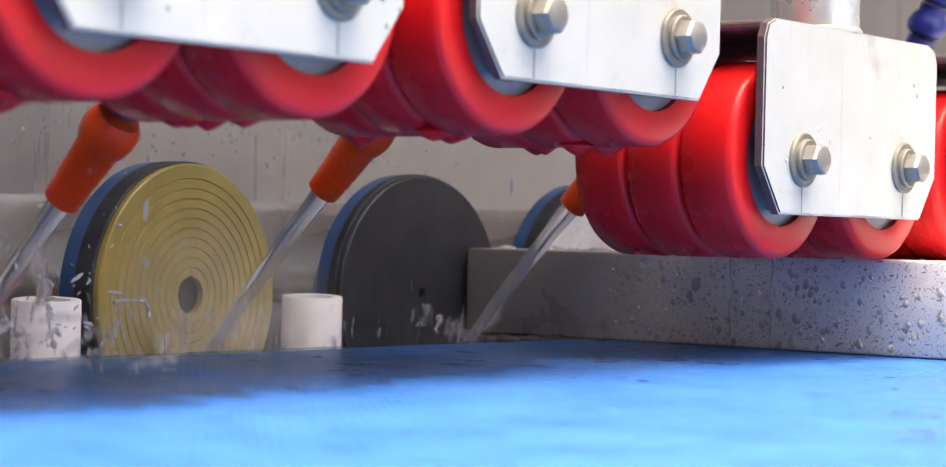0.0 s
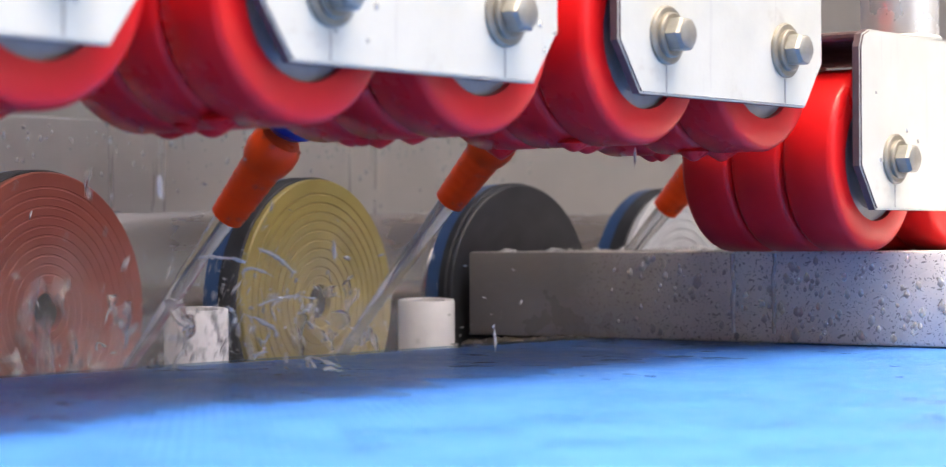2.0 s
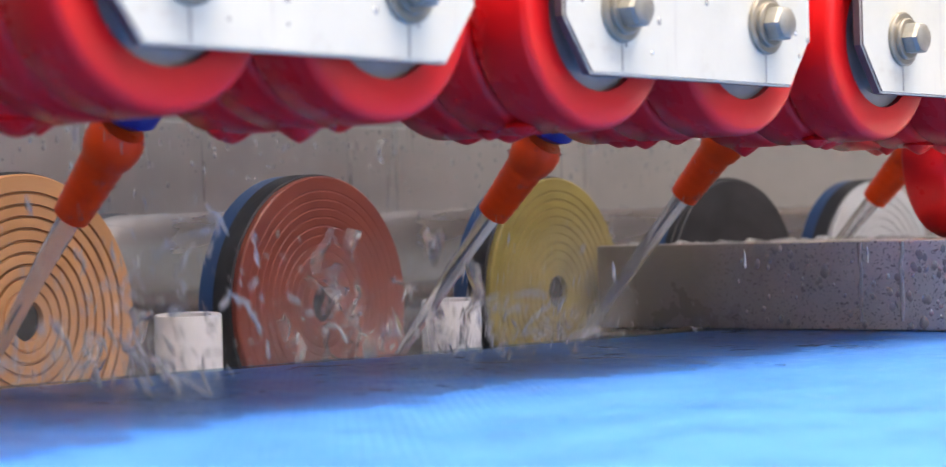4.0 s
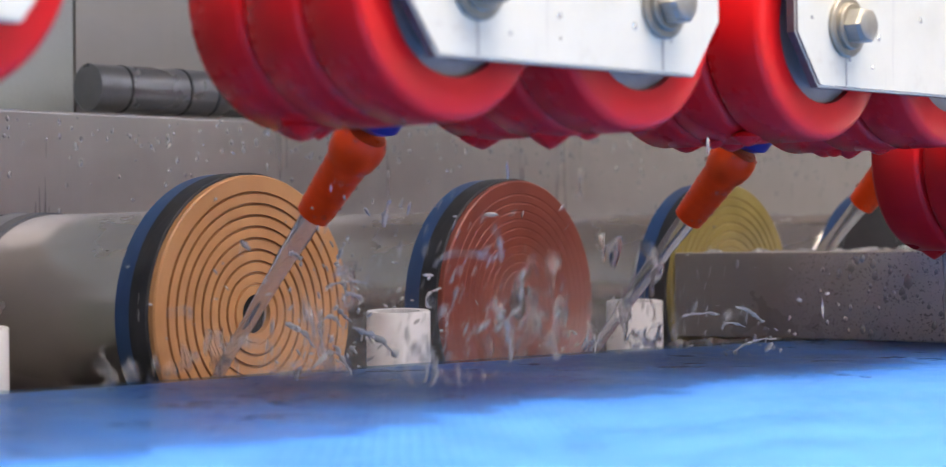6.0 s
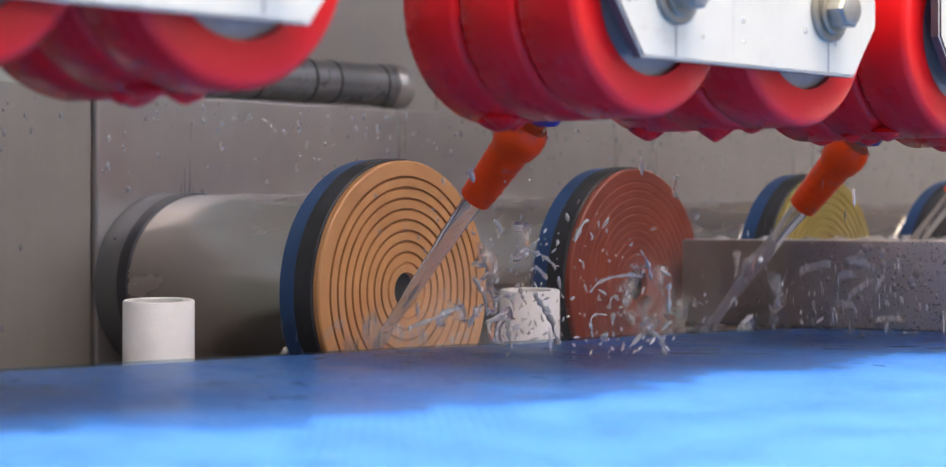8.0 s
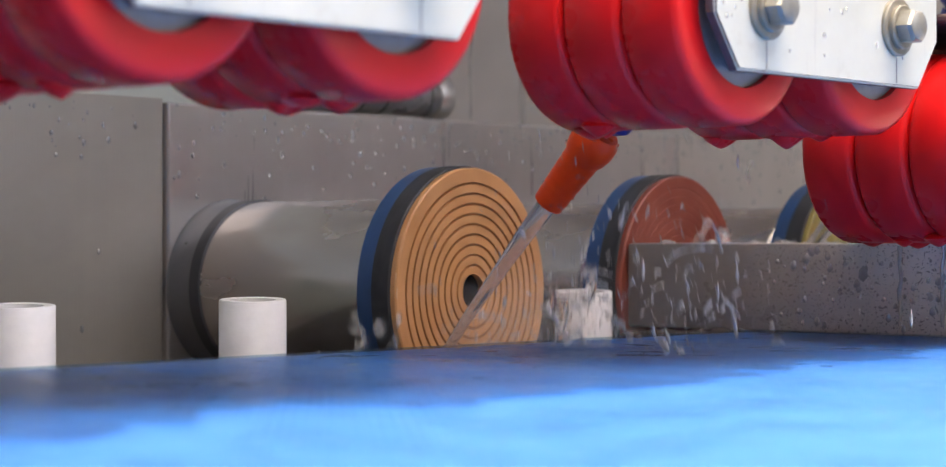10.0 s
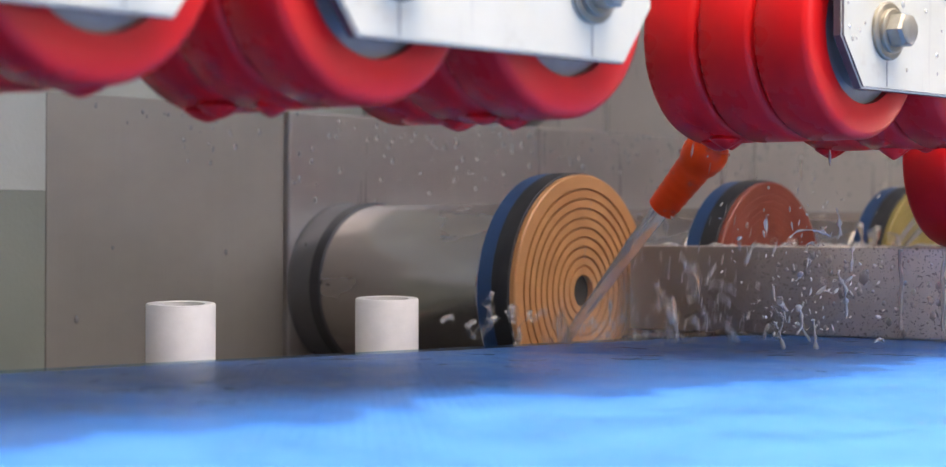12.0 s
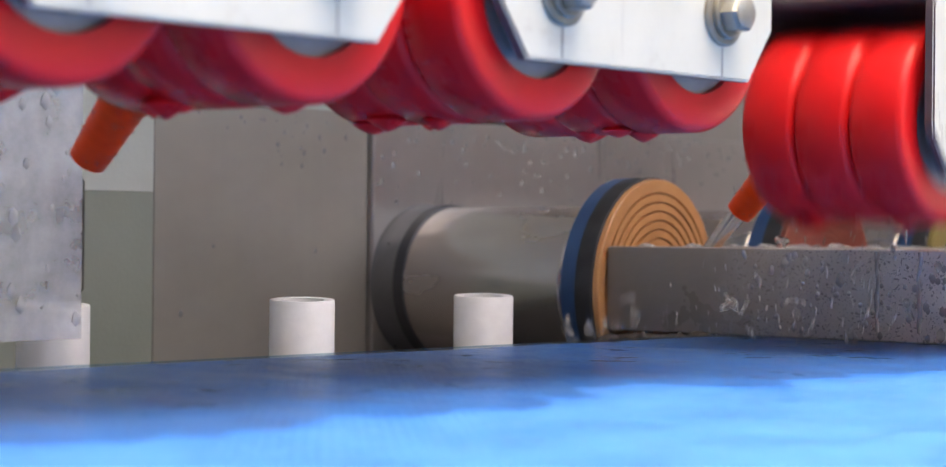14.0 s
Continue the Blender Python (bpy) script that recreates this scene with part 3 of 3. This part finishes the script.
def hang_drops(unit, seed):
    """Water hanging under the wheels, which takes their red."""
    random.seed(seed)
    for sx in (-BOLT_X, BOLT_X):
        for _ in range(4):
            a = random.uniform(-0.3, 0.3)
            y = random.uniform(-0.34, -0.262)
            size = random.uniform(0.0035, 0.0065)
            bm = bmesh.new()
            drop(bm, (0, 0, 0), size, (2.0, 1.6, random.uniform(0.6, 0.95)), 2)
            for v in bm.verts:
                if v.co.z < 0:
                    k = 1 + 0.75 * v.co.z / size
                    v.co.x, v.co.y = v.co.x * max(0.1, k), v.co.y * max(0.1, k)
                    v.co.z *= 1.25
            ob = part("water_drop", smooth(bm), RED, unit)
            ob.matrix_basis = pose((sx + R_WHEEL * math.sin(a)) * U, y * U, (-R_WHEEL * math.cos(a) + 0.0005) * U)


UNIT_X = (0.970, 0.703, 0.4288, 0.1485, -0.1420, -0.5387, -0.820)
UP, DOWN = 0.1568, 0.0950
FIRST = roller_unit()
UNITS = []
for i, x in enumerate(UNIT_X):
    m = spot(x, 0, DOWN if i < 2 else UP)
    if i:
        ob = copy_thing(FIRST, m)
    else:
        ob = FIRST
        ob.matrix_basis = m
    UNITS.append(ob)


def plate_drops(unit, seed, count):
    random.seed(seed)
    bm = bmesh.new()
    for _ in range(count):
        drop(bm, (random.uniform(-0.11, 0.11), -0.3862, random.uniform(-0.022, 0.06)), random.uniform(0.0007, 0.0019), (1, 0.5, random.uniform(1, 1.6)))
    part("water_drops", smooth(bm), BEAD, unit, "fine water drops on the plate")["kind"] = "stuff"


plate_drops(UNITS[4], 71, 40)
plate_drops(UNITS[3], 72, 16)
plate_drops(UNITS[1], 73, 10)
for i, ob in enumerate(UNITS):
    if i >= 2:
        hang_drops(ob, 20 + i)

# ---- polishing heads ----
DISCS = ((0.985, "white"), (0.746, "black"), (0.5034, "yellow"), (0.25, "red"), (0.0, "orange"))
R_DISC = 0.0878
TOE = {"white": -2.0, "black": -2.5, "yellow": 4.5, "red": 4.5, "orange": 4.5}
WORDS = {"white": "pale grey-white", "black": "plain black", "yellow": "mustard-yellow ringed", "red": "brick-red ringed", "orange": "light orange grooved"}


def polishing_disc(x, tone):
    root = thing("polishing_disc", spot(x, 0, 0, 0, 0, TOE[tone]), WORDS[tone] + " resin polishing disc on a black and blue backing", "polishing disc", "polishing discs along the machine")
    n_rings = {"orange": 10, "yellow": 11, "white": 9, "red": 12}.get(tone, 0)
    R, hole, bm = R_DISC, 0.004 if tone == "black" else 0.0125, bmesh.new()
    prof, flags = [(hole, 0.0048), (hole, 0.0)], []
    if n_rings:
        step = (R - 0.003 - hole) / n_rings
        gw = step * 0.27
        deep = {"orange": 0.0018, "red": 0.0003}.get(tone, 0.0006)
        for k in range(n_rings):
            a = hole + step * (k + 1)
            if k < n_rings - 1:
                prof += [(a - gw, 0.0), (a - gw * 0.8, deep), (a - gw * 0.2, deep), (a, 0.0)]
    prof += [(R - 0.001, 0.0), (R, 0.001), (R, 0.0048)]
    lathe(prof, 96, "y", bm, closed=True)
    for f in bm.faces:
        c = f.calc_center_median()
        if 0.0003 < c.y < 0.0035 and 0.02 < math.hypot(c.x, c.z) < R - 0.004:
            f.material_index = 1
    face = part("pad", smooth(bm, 30), [PADS[tone], GROOVE_SHADES[tone]], root, WORDS[tone] + " resin face")
    f1, f2 = (0.0120, 0.0270) if tone == "black" else (0.0205, 0.036)
    part("foam", smooth(lathe([(0.012, 0.005), (R + 0.0005, 0.005), (R + 0.0015, 0.006), (R + 0.0015, f1), (0.012, f1)], 96)), BACKING_BLACK, root, "black backing layer")
    part("backing", smooth(lathe([(0.0, f1 + 0.0005), (R + 0.001, f1 + 0.0005), (R + 0.001, f2 - 0.0025), (R - 0.003, f2), (0.0, f2)], 96)), BACKING_BLUE, root, "dark blue plastic backing")
    part("spindle_end", smooth(lathe([(0, 0.006), (0.0118, 0.006), (0.0118, f1), (0, f1)], 24)), DARK, root)
    return root


def spindle_housing(x):
    root = thing("spindle_housing", spot(x, 0, 0), "round stainless spindle housing reaching out of the splash wall", "spindle housing", "spindle housings")
    r = 0.0665
    part("housing", smooth(lathe([(0, 0.046), (r - 0.006, 0.046), (r - 0.002, 0.048), (r, 0.052), (r, WALL - 0.008), (0, WALL - 0.008)], 72)), MOTOR, root)
    part("seal_ring", smooth(lathe([(r - 0.001, WALL - 0.040), (r + 0.0014, WALL - 0.039), (r + 0.0020, WALL - 0.029), (r - 0.001, WALL - 0.028)], 72, closed=True)), SLEEVE, root, "dark grey rubber seal ring")
    # added collar: the dark crescent mirrored in the wall is put into its colour
    flare = [(r + 0.0005 + 0.002 * (1 - math.cos(math.radians(q))), WALL - 0.0278 + 0.0245 * math.sin(math.radians(q))) for q in (0, 18, 36, 54, 72, 88)]
    part("reflection_collar", smooth(lathe(flare + [(r - 0.001, WALL - 0.0033), (r - 0.001, WALL - 0.0278)], 72, closed=True)), WALL_REFLECTION, root, "grey-blue collar flaring into the wall, standing for a dark reflection")
    part("shaft", smooth(lathe([(0, 0.017), (0.03, 0.017), (0.03, 0.0455), (0, 0.0455)], 32)), DARK, root)
    return root


HEADS = [polishing_disc(x, tone) for x, tone in DISCS]
for x, tone in DISCS:
    spindle_housing(x)

# ---- white guide posts ----
POSTS = (0.6247, 0.3801, 0.127, -0.2117, -0.3946, -0.599)


def guide_post():
    root = thing("guide_post", Matrix(), "short white plastic tube standing beside the belt's edge", "guide post", "white guide posts")
    r = 0.0215
    prof = [(r - 0.0072, -0.004), (r - 0.0066, -0.0004), (r - 0.0008, 0.0), (r, -0.0008), (r, -0.12), (0.008, -0.12), (0.008, -0.03), (r - 0.0072, -0.03)]
    tube = lathe(prof, 48, "z", closed=True)
    for v in tube.verts:  # cut slightly aslant
        if v.co.z > -0.01:
            v.co.z += 0.055 * (v.co.x * 0.74 + v.co.y * 0.67)
    part("tube", smooth(tube, 45), WHITE, root)
    # plug near the rim, coloured near-black as the shade down the hole
    part("core", smooth(lathe([(0, -0.0024), (r - 0.0074, -0.0024), (r - 0.0074, -0.03), (0, -0.03)], 32, "z")), DARK, root)
    part("foot", lathe([(0, -0.12), (0.012, -0.12), (0.012, -0.19), (0, -0.19)], 16, "z"), DARK, root)
    return root


post = guide_post()
for i, x in enumerate(POSTS):
    m = spot(x, 0.001, -0.0015)
    if i:
        copy_thing(post, m)
    else:
        post.matrix_basis = m

# ---- water nozzles and their jets ----
NOZZLES = ((0.757, -0.129, 0.066), (0.485, -0.133, 0.069), (0.276, -0.130, 0.058), (-0.056, -0.114, 0.060), (-0.672, -0.120, 0.079), (1.10, -0.13, 0.068))
AIM = Vector((0.0, 0.70, -0.715)).normalized()


def nozzle():
    """Origin at the mouth; the tip points along AIM."""
    root = thing("water_nozzle", Matrix(), "wet orange plastic nozzle on a blue jointed hose", "water nozzle", "water nozzles")
    back = -AIM
    bm = bmesh.new()
    L = [(0, 0.0085), (0.001, 0.0103)]
    for k in range(5):
        a = 0.006 + 0.0072 * k
        L += [(a, 0.0106 + 0.0004 * k), (a + 0.0012, 0.01085 + 0.0004 * k), (a + 0.0030, 0.0109 + 0.0004 * k), (a + 0.0040, 0.0108 + 0.0004 * k)]
    L += [(0.042, 0.0128), (0.045, 0.0145), (0.052, 0.0160), (0.059, 0.0155), (0.064, 0.0125)]
    pipe_along([back * d for d, r in L], [r for d, r in L], 32, bm)
    part("tip", smooth(bm, 50), ORANGE, root)
    tip = back * 0.068
    up = Vector((0.02, -0.35, 0.94)).normalized()
    cur, d = tip, back
    for k in range(7):
        d = (d * 0.6 + up * 0.4).normalized()
        nxt = cur + d * 0.028
        prof = [(0.0, 0.010), (0.004, 0.0155), (0.010, 0.0165), (0.016, 0.0145), (0.020, 0.0115), (0.027, 0.0115)]
        part("hose_joint", smooth(pipe_along([cur + d * a for a, r in prof], [r for a, r in prof], 24)), BLUE_HOSE, root, "blue hose joint")
        cur = nxt
    part("feed_pipe", smooth(pipe_along([cur, cur + d * 0.06, Vector((cur.x, cur.y, 0.98))], 0.010, 16)), BLUE_HOSE, root)
    beads = bmesh.new()
    random.seed(8)
    for _ in range(28):
        a, q = random.uniform(0.002, 0.066), random.uniform(0, 6.28)
        rr = np.interp(a, [k[0] for k in L], [k[1] for k in L])
        s1 = Vector((1, 0, 0))
        s2 = back.cross(s1)
        drop(beads, back * a + (s1 * math.cos(q) + s2 * math.sin(q)) * rr * 0.985, random.uniform(0.0008, 0.0024))
    part("bead_film", smooth(beads), THROWN, root, "water beads on the nozzle")["kind"] = "stuff"
    return root


def jet(i, x, y, z):
    root = thing("water_jet", spot(x, y, z), "clear jet of water from the nozzle to the disc", "water jet", "water jets")
    reach = (-0.006 - y) / AIM.y
    pts, rad = [], []
    for k in range(22):
        a = k / 21
        p = AIM * (reach * a) + Vector((0, 0, -0.012 * a * a)) + Vector((0.002 * noise.noise((k * 0.4, i, 0)), 0, 0)) * a
        pts.append(p)
        rad.append(0.0064 * (1 - 0.6 * a) * (1 + 0.12 * noise.noise((k * 0.4, i * 3.3, 2))))
    part("stream", smooth(pipe_along(pts, rad, 18, None, 0.1), 80), JET, root)
    return root


noz = nozzle()
for i, (x, y, z) in enumerate(NOZZLES):
    if i:
        copy_thing(noz, spot(x, y, z))
    else:
        noz.matrix_basis = spot(x, y, z)
    if i < 4:
        jet(i, x, y, z)


# ---- splashing water ----
def splash(seed, spread, height, count):
    """A burst: fine drops stretched along their flight, and thin strings that fan out."""
    random.seed(seed)
    bm = bmesh.new()
    for _ in range(count):
        aim = random.gauss(0, 0.75)
        far = abs(random.gauss(0, 0.55))
        p = Vector((spread * aim * (0.4 + far), random.uniform(-0.04, 0.0), height * far))
        d = Vector((aim * 0.8, -0.1, random.uniform(-0.6, 1.0))).normalized()
        r = random.uniform(0.00028, 0.0008) * (2.0 if random.random() < 0.08 else 1)
        n = random.uniform(1.2, 4.0) * r
        pipe_along([p - d * n, p - d * n * 0.5, p + d * n * 0.3, p + d * n], [r * 0.25, r * 0.8, r, r * 0.35], 7, bm)
    for _ in range(count // 10):
        p = Vector((spread * random.gauss(0, 0.5), random.uniform(-0.035, 0.0), height * random.random() ** 2 * 0.7))
        d = Vector((random.gauss(0, 0.7), -0.2, 1)).normalized() * height * random.uniform(0.08, 0.34)
        bend = Vector((random.gauss(0, 0.02), 0, -0.3 * height * random.random()))
        pts = [p + d * k / 13 + bend * (k / 13) ** 2 for k in range(14)]
        pipe_along(pts, [0.0003 + 0.0026 * abs(noise.noise((k * 0.7, seed, p.x * 80))) for k in range(14)], 8, bm, 0.7)
    for v in bm.verts:
        v.co += noise.noise_vector(v.co * 120) * 0.0012
    return smooth(bm, 80)


def sheets(seed, spread, height, count):
    """Torn, curled sheets of water with thick rims."""
    random.seed(seed)
    bm = bmesh.new()
    for _ in range(count):
        at = Vector((spread * random.gauss(0, 0.5), random.uniform(-0.03, 0.0), abs(random.gauss(0.15, 0.4)) * height))
        wide, tall, turn = random.uniform(0.0022, 0.0065), random.uniform(0.007, 0.026), random.gauss(0, 0.45)
        n, m = 9, 11
        sides = []
        for back in (0, 1):
            grid = []
            for i in range(n):
                row = []
                for j in range(m):
                    u, w = i / (n - 1) * 2 - 1, j / (m - 1)
                    thick = 0.0003 + 0.0011 * max(abs(u), abs(2 * w - 1)) ** 4
                    x, z = u * wide * (0.35 + 0.65 * w), tall * (w - 0.3)
                    q = Vector((x * math.cos(turn) - z * math.sin(turn), 0.35 * wide * u * u + (thick if back else -thick), x * math.sin(turn) + z * math.cos(turn)))
                    row.append(bm.verts.new(at + q))
                grid.append(row)
            for i in range(n - 1):
                for j in range(m - 1):
                    bm.faces.new((grid[i][j], grid[i + 1][j], grid[i + 1][j + 1], grid[i][j + 1]))
            sides.append(grid)
        rim = lambda g: [g[i][0] for i in range(n)] + [g[n - 1][j] for j in range(1, m)] + [g[i][m - 1] for i in range(n - 2, -1, -1)] + [g[0][j] for j in range(m - 2, 0, -1)]
        r0, r1 = rim(sides[0]), rim(sides[1])
        for k in range(len(r0)):
            j = (k + 1) % len(r0)
            bm.faces.new((r0[k], r0[j], r1[j], r1[k]))
    for v in bm.verts:
        v.co += noise.noise_vector(v.co * 70) * 0.008 + noise.noise_vector(v.co * 200) * 0.0016
    return smooth(bm, 80)


def mist(x, z, seed):
    bm = bmesh.new()
    drop(bm, (0, 0, 0), 1.0, MIST_R, 3)
    ob = part("water_mist", smooth(bm, 80), MIST, None)
    ob.matrix_basis = spot(x, -0.030, z)
    tagged(ob, "fine grey-white water mist in front of the discs", "water mist", "water mist", "stuff")
    return ob


# for each jet: kind, place along and across the belt, spread, height, count
BURSTS = (
    (("spray", 0.750, -0.02, 0.05, 0.045, 45), ("sheet", 0.735, -0.01, 0.030, 0.035, 5)),
    (("spray", 0.485, -0.01, 0.07, 0.060, 55), ("sheet", 0.490, -0.02, 0.045, 0.050, 12), ("veil", 0.420, 0.00, 0.040, 0.045, 8), ("spray", 0.500, -0.08, 0.06, 0.050, 50)),
    (("spray", 0.255, 0.00, 0.07, 0.070, 50), ("sheet", 0.255, -0.01, 0.050, 0.110, 20), ("sheet", 0.245, -0.11, 0.045, 0.075, 10), ("spray", 0.235, -0.12, 0.06, 0.085, 100), ("veil", 0.230, -0.01, 0.060, 0.070, 14), ("spray", 0.225, -0.20, 0.06, 0.075, 110)),
    (("spray", -0.050, -0.04, 0.06, 0.050, 60), ("sheet", -0.060, -0.02, 0.030, 0.022, 5), ("sheet", -0.075, -0.12, 0.045, 0.055, 9), ("spray", -0.085, -0.15, 0.08, 0.100, 140), ("veil", -0.120, 0.00, 0.060, 0.030, 8), ("spray", -0.105, -0.24, 0.07, 0.100, 150)),
)
SPLASHES = []
for i, bursts in enumerate(BURSTS):
    for j, (kind, x, y, spread, height, count) in enumerate(bursts):
        bm = splash(60 + 7 * i + j, spread, height, count) if kind == "spray" else sheets(60 + 7 * i + j, spread, height, count)
        root = part("water_splash", bm, VEIL if kind == "veil" else FOAM if kind == "spray" else THROWN, None)
        root.matrix_basis = spot(x, y, -0.05)
        tagged(root, "splashing water thrown up by the jet at the disc", "water splash", "water splashes", "stuff")
        SPLASHES.append((root, x, y, j, i))


def falling_drop(x, y):
    bm = bmesh.new()
    drop(bm, (0, 0, 0), 0.0012, (0.8, 0.8, 4.5), 2)
    ob = part("falling_drop", smooth(bm), BEAD, None)
    ob.matrix_basis = spot(x, y, 0.09)
    tagged(ob, "water drop falling from the wet red wheels", "water drop", "falling water drops")
    return ob


FALLING = [(falling_drop(x, y), x, y, 0.7 + 0.13 * k) for k, (x, y) in enumerate(((-0.20, -0.30), (-0.10, -0.28), (0.17, -0.31), (0.33, -0.29), (0.46, -0.30), (-0.05, -0.26), (0.02, -0.34)))]
MIST_AT = ((0.78, -0.095), (0.50, -0.030), (0.255, -0.035), (0.035, -0.042))
MISTS = [(mist(x, z, i), x, z, i) for i, (x, z) in enumerate(MIST_AT)]


# ---- drops on the splash wall ----
def wall_drops():
    random.seed(12)
    bm = bmesh.new()
    for _ in range(430):
        x = random.uniform(-0.07, 1.1) if random.random() < 0.93 else random.uniform(-0.28, -0.08)
        z = 0.14 - abs(random.gauss(0, 0.028)) if random.random() < 0.8 else random.uniform(-0.04, 0.14)
        y = WALL + 0.002 if x < -0.0685 else WALL - 0.003
        r = random.uniform(0.0006, 0.0022)
        drop(bm, (x, y, z), r, (1, 0.65, random.uniform(1, 1.8)))
    ob = part("water_drops", smooth(bm), BEAD, None)
    ob.matrix_basis = spot(0, 0, 0)
    tagged(ob, "small water drops on the stainless splash wall", "water drops", kind="stuff")


wall_drops()


# ---- conduit above the splash wall ----
def conduit():
    root = thing("conduit", spot(0, 0.305, 0.1655), "short grey conduit pipe with joint rings on the ledge", "pipe")
    part("pipe", smooth(lathe([(0, 0.100), (0.0180, 0.100), (0.0180, 0.283), (0, 0.283)], 40, "x")), PIPE, root)
    for x in (0.128, 0.186, 0.214, 0.270):
        part("joint_ring", smooth(lathe([(0.0178, x), (0.0184, x + 0.0005), (0.0184, x + 0.0024), (0.0178, x + 0.0029)], 40, "x", closed=True)), DARK, root)
    part("end_cap", smooth(lathe([(0, 0.2832), (0.0192, 0.2832), (0.0200, 0.2845), (0.0200, 0.3000), (0.0192, 0.3012), (0, 0.3012)], 40, "x")), STAINLESS, root, "bright steel end cap")


conduit()


# ---- clear curtain at the machine's end ----
def pull_handle():
    root = thing("pull_handle", spot(0, 0, 0), "dark grey steel pull handle on the grey-green end sheet", "handle")
    part("grip", smooth(box(-0.3975, -0.3815, WALL - 0.013, WALL - 0.004, -0.003, 0.081, 0.003, 3)), HANDLE, root)
    for z in (-0.003, 0.062):
        part("foot", smooth(box(-0.4085, -0.3980, WALL - 0.012, WALL + 0.0025, z, z + 0.019, 0.003, 3)), HANDLE, root)
        part("spacer", box(-0.396, -0.384, WALL - 0.0042, WALL + 0.0025, z + 0.003, z + 0.016, 0.001), HANDLE, root)


pull_handle()


def curtain():
    root = thing("splash_curtain", spot(-0.652, -0.035, 0), "clear plastic strip curtain with water drops", "curtain")
    bm = plate([(-0.16, -0.02), (0.045, -0.02), (0.045, 0.45), (-0.16, 0.45)], 0, 0.003)
    part("strip", bm, CURTAIN, root)
    random.seed(31)
    d = bmesh.new()
    for _ in range(140):
        drop(d, (random.uniform(-0.15, 0.043), -0.0002, random.uniform(-0.015, 0.2)), random.uniform(0.001, 0.0042), (1, 0.5, 1.4))
    part("water_drops", smooth(d), BEAD, root)["kind"] = "stuff"


curtain()


# ---- all that moves ----
def motions():
    speed = 0.062
    walk(BELT_OB, [(t, spot(-speed * t, 0, 0)) for t in (0.0, 7.0, 14.0)])
    walk(SLAB, [(t, spot(0.79 - speed * t, 0, 0)) for t in (0.0, 7.0, 14.0)])
    # a unit comes down when the stone arrives under its second axle
    falls = {2: 4.75, 3: 9.25, 4: 13.9}
    for i, ob in enumerate(UNITS):
        x = UNIT_X[i]
        start = falls.get(i)
        if start is not None:
            rows = [(0.0, spot(x, 0, UP)), (start, spot(x, 0, UP)), (start + 0.1, spot(x, 0, DOWN + 0.017))]
            if start < 13:
                rows += [(start + 0.17, spot(x, 0, DOWN)), (14.0, spot(x, 0, DOWN))]
            walk(ob, rows)
        elif i > 1:
            continue
        begin = 0.0 if start is None else start + 0.1
        turn = math.degrees(speed / R_WHEEL)
        for wheel in [c for c in ob.children if c.name.startswith("wheel")]:
            base = wheel.matrix_basis.copy()
            rows = [(0.0, base)] + ([(begin, base)] if begin else [])
            t = begin
            while t < 14.0 - 1e-6:
                t = min(14.0, t + 1.0)
                rows.append((t, base @ pose(0, 0, 0, 0, -turn * (t - begin), 0)))
            walk(wheel, rows)
    for ob, (x, tone) in zip(HEADS, DISCS):
        walk(ob, [(k * 0.2, spot(x, 0, 0, 0, 0, TOE[tone]) @ pose(0, 0, 0, 0, 77 * k, 0)) for k in range(71)])
    # bursts rise and fall quickly beside the foot of each jet
    for root, x, y, j, i in SPLASHES:
        period = 0.20 + 0.03 * j
        rows = []
        for k in range(421):
            t = k / 30
            ph = 2 * math.pi * (t / period + j / 6.0 + i * 0.37)
            h = (-0.041 if y < -0.05 else -0.050) + 0.018 * math.sin(ph)
            rows.append((t, spot(x + 0.012 * math.sin(t * 3.1 + j * 2 + i), y, h, 0, 12 * math.sin(t * 4.5 + j), 0)))
        walk(root, rows)
    for root, x, y, period in FALLING:
        rows = []
        for k in range(141):
            ph = (k * 0.1 / period + x * 3) % 1.0
            rows.append((k * 0.1, spot(x, y, 0.095 - 0.160 * ph * ph)))
        walk(root, rows)
    for root, x, z, i in MISTS:
        walk(root, [(k * 0.2, spot(x + 0.012 * math.sin(k * 0.9 + i * 2), -0.030, z + 0.012 * math.sin(k * 1.3 + i), 0, 10 * math.sin(k * 0.7 + i), 0)) for k in range(71)])


motions()
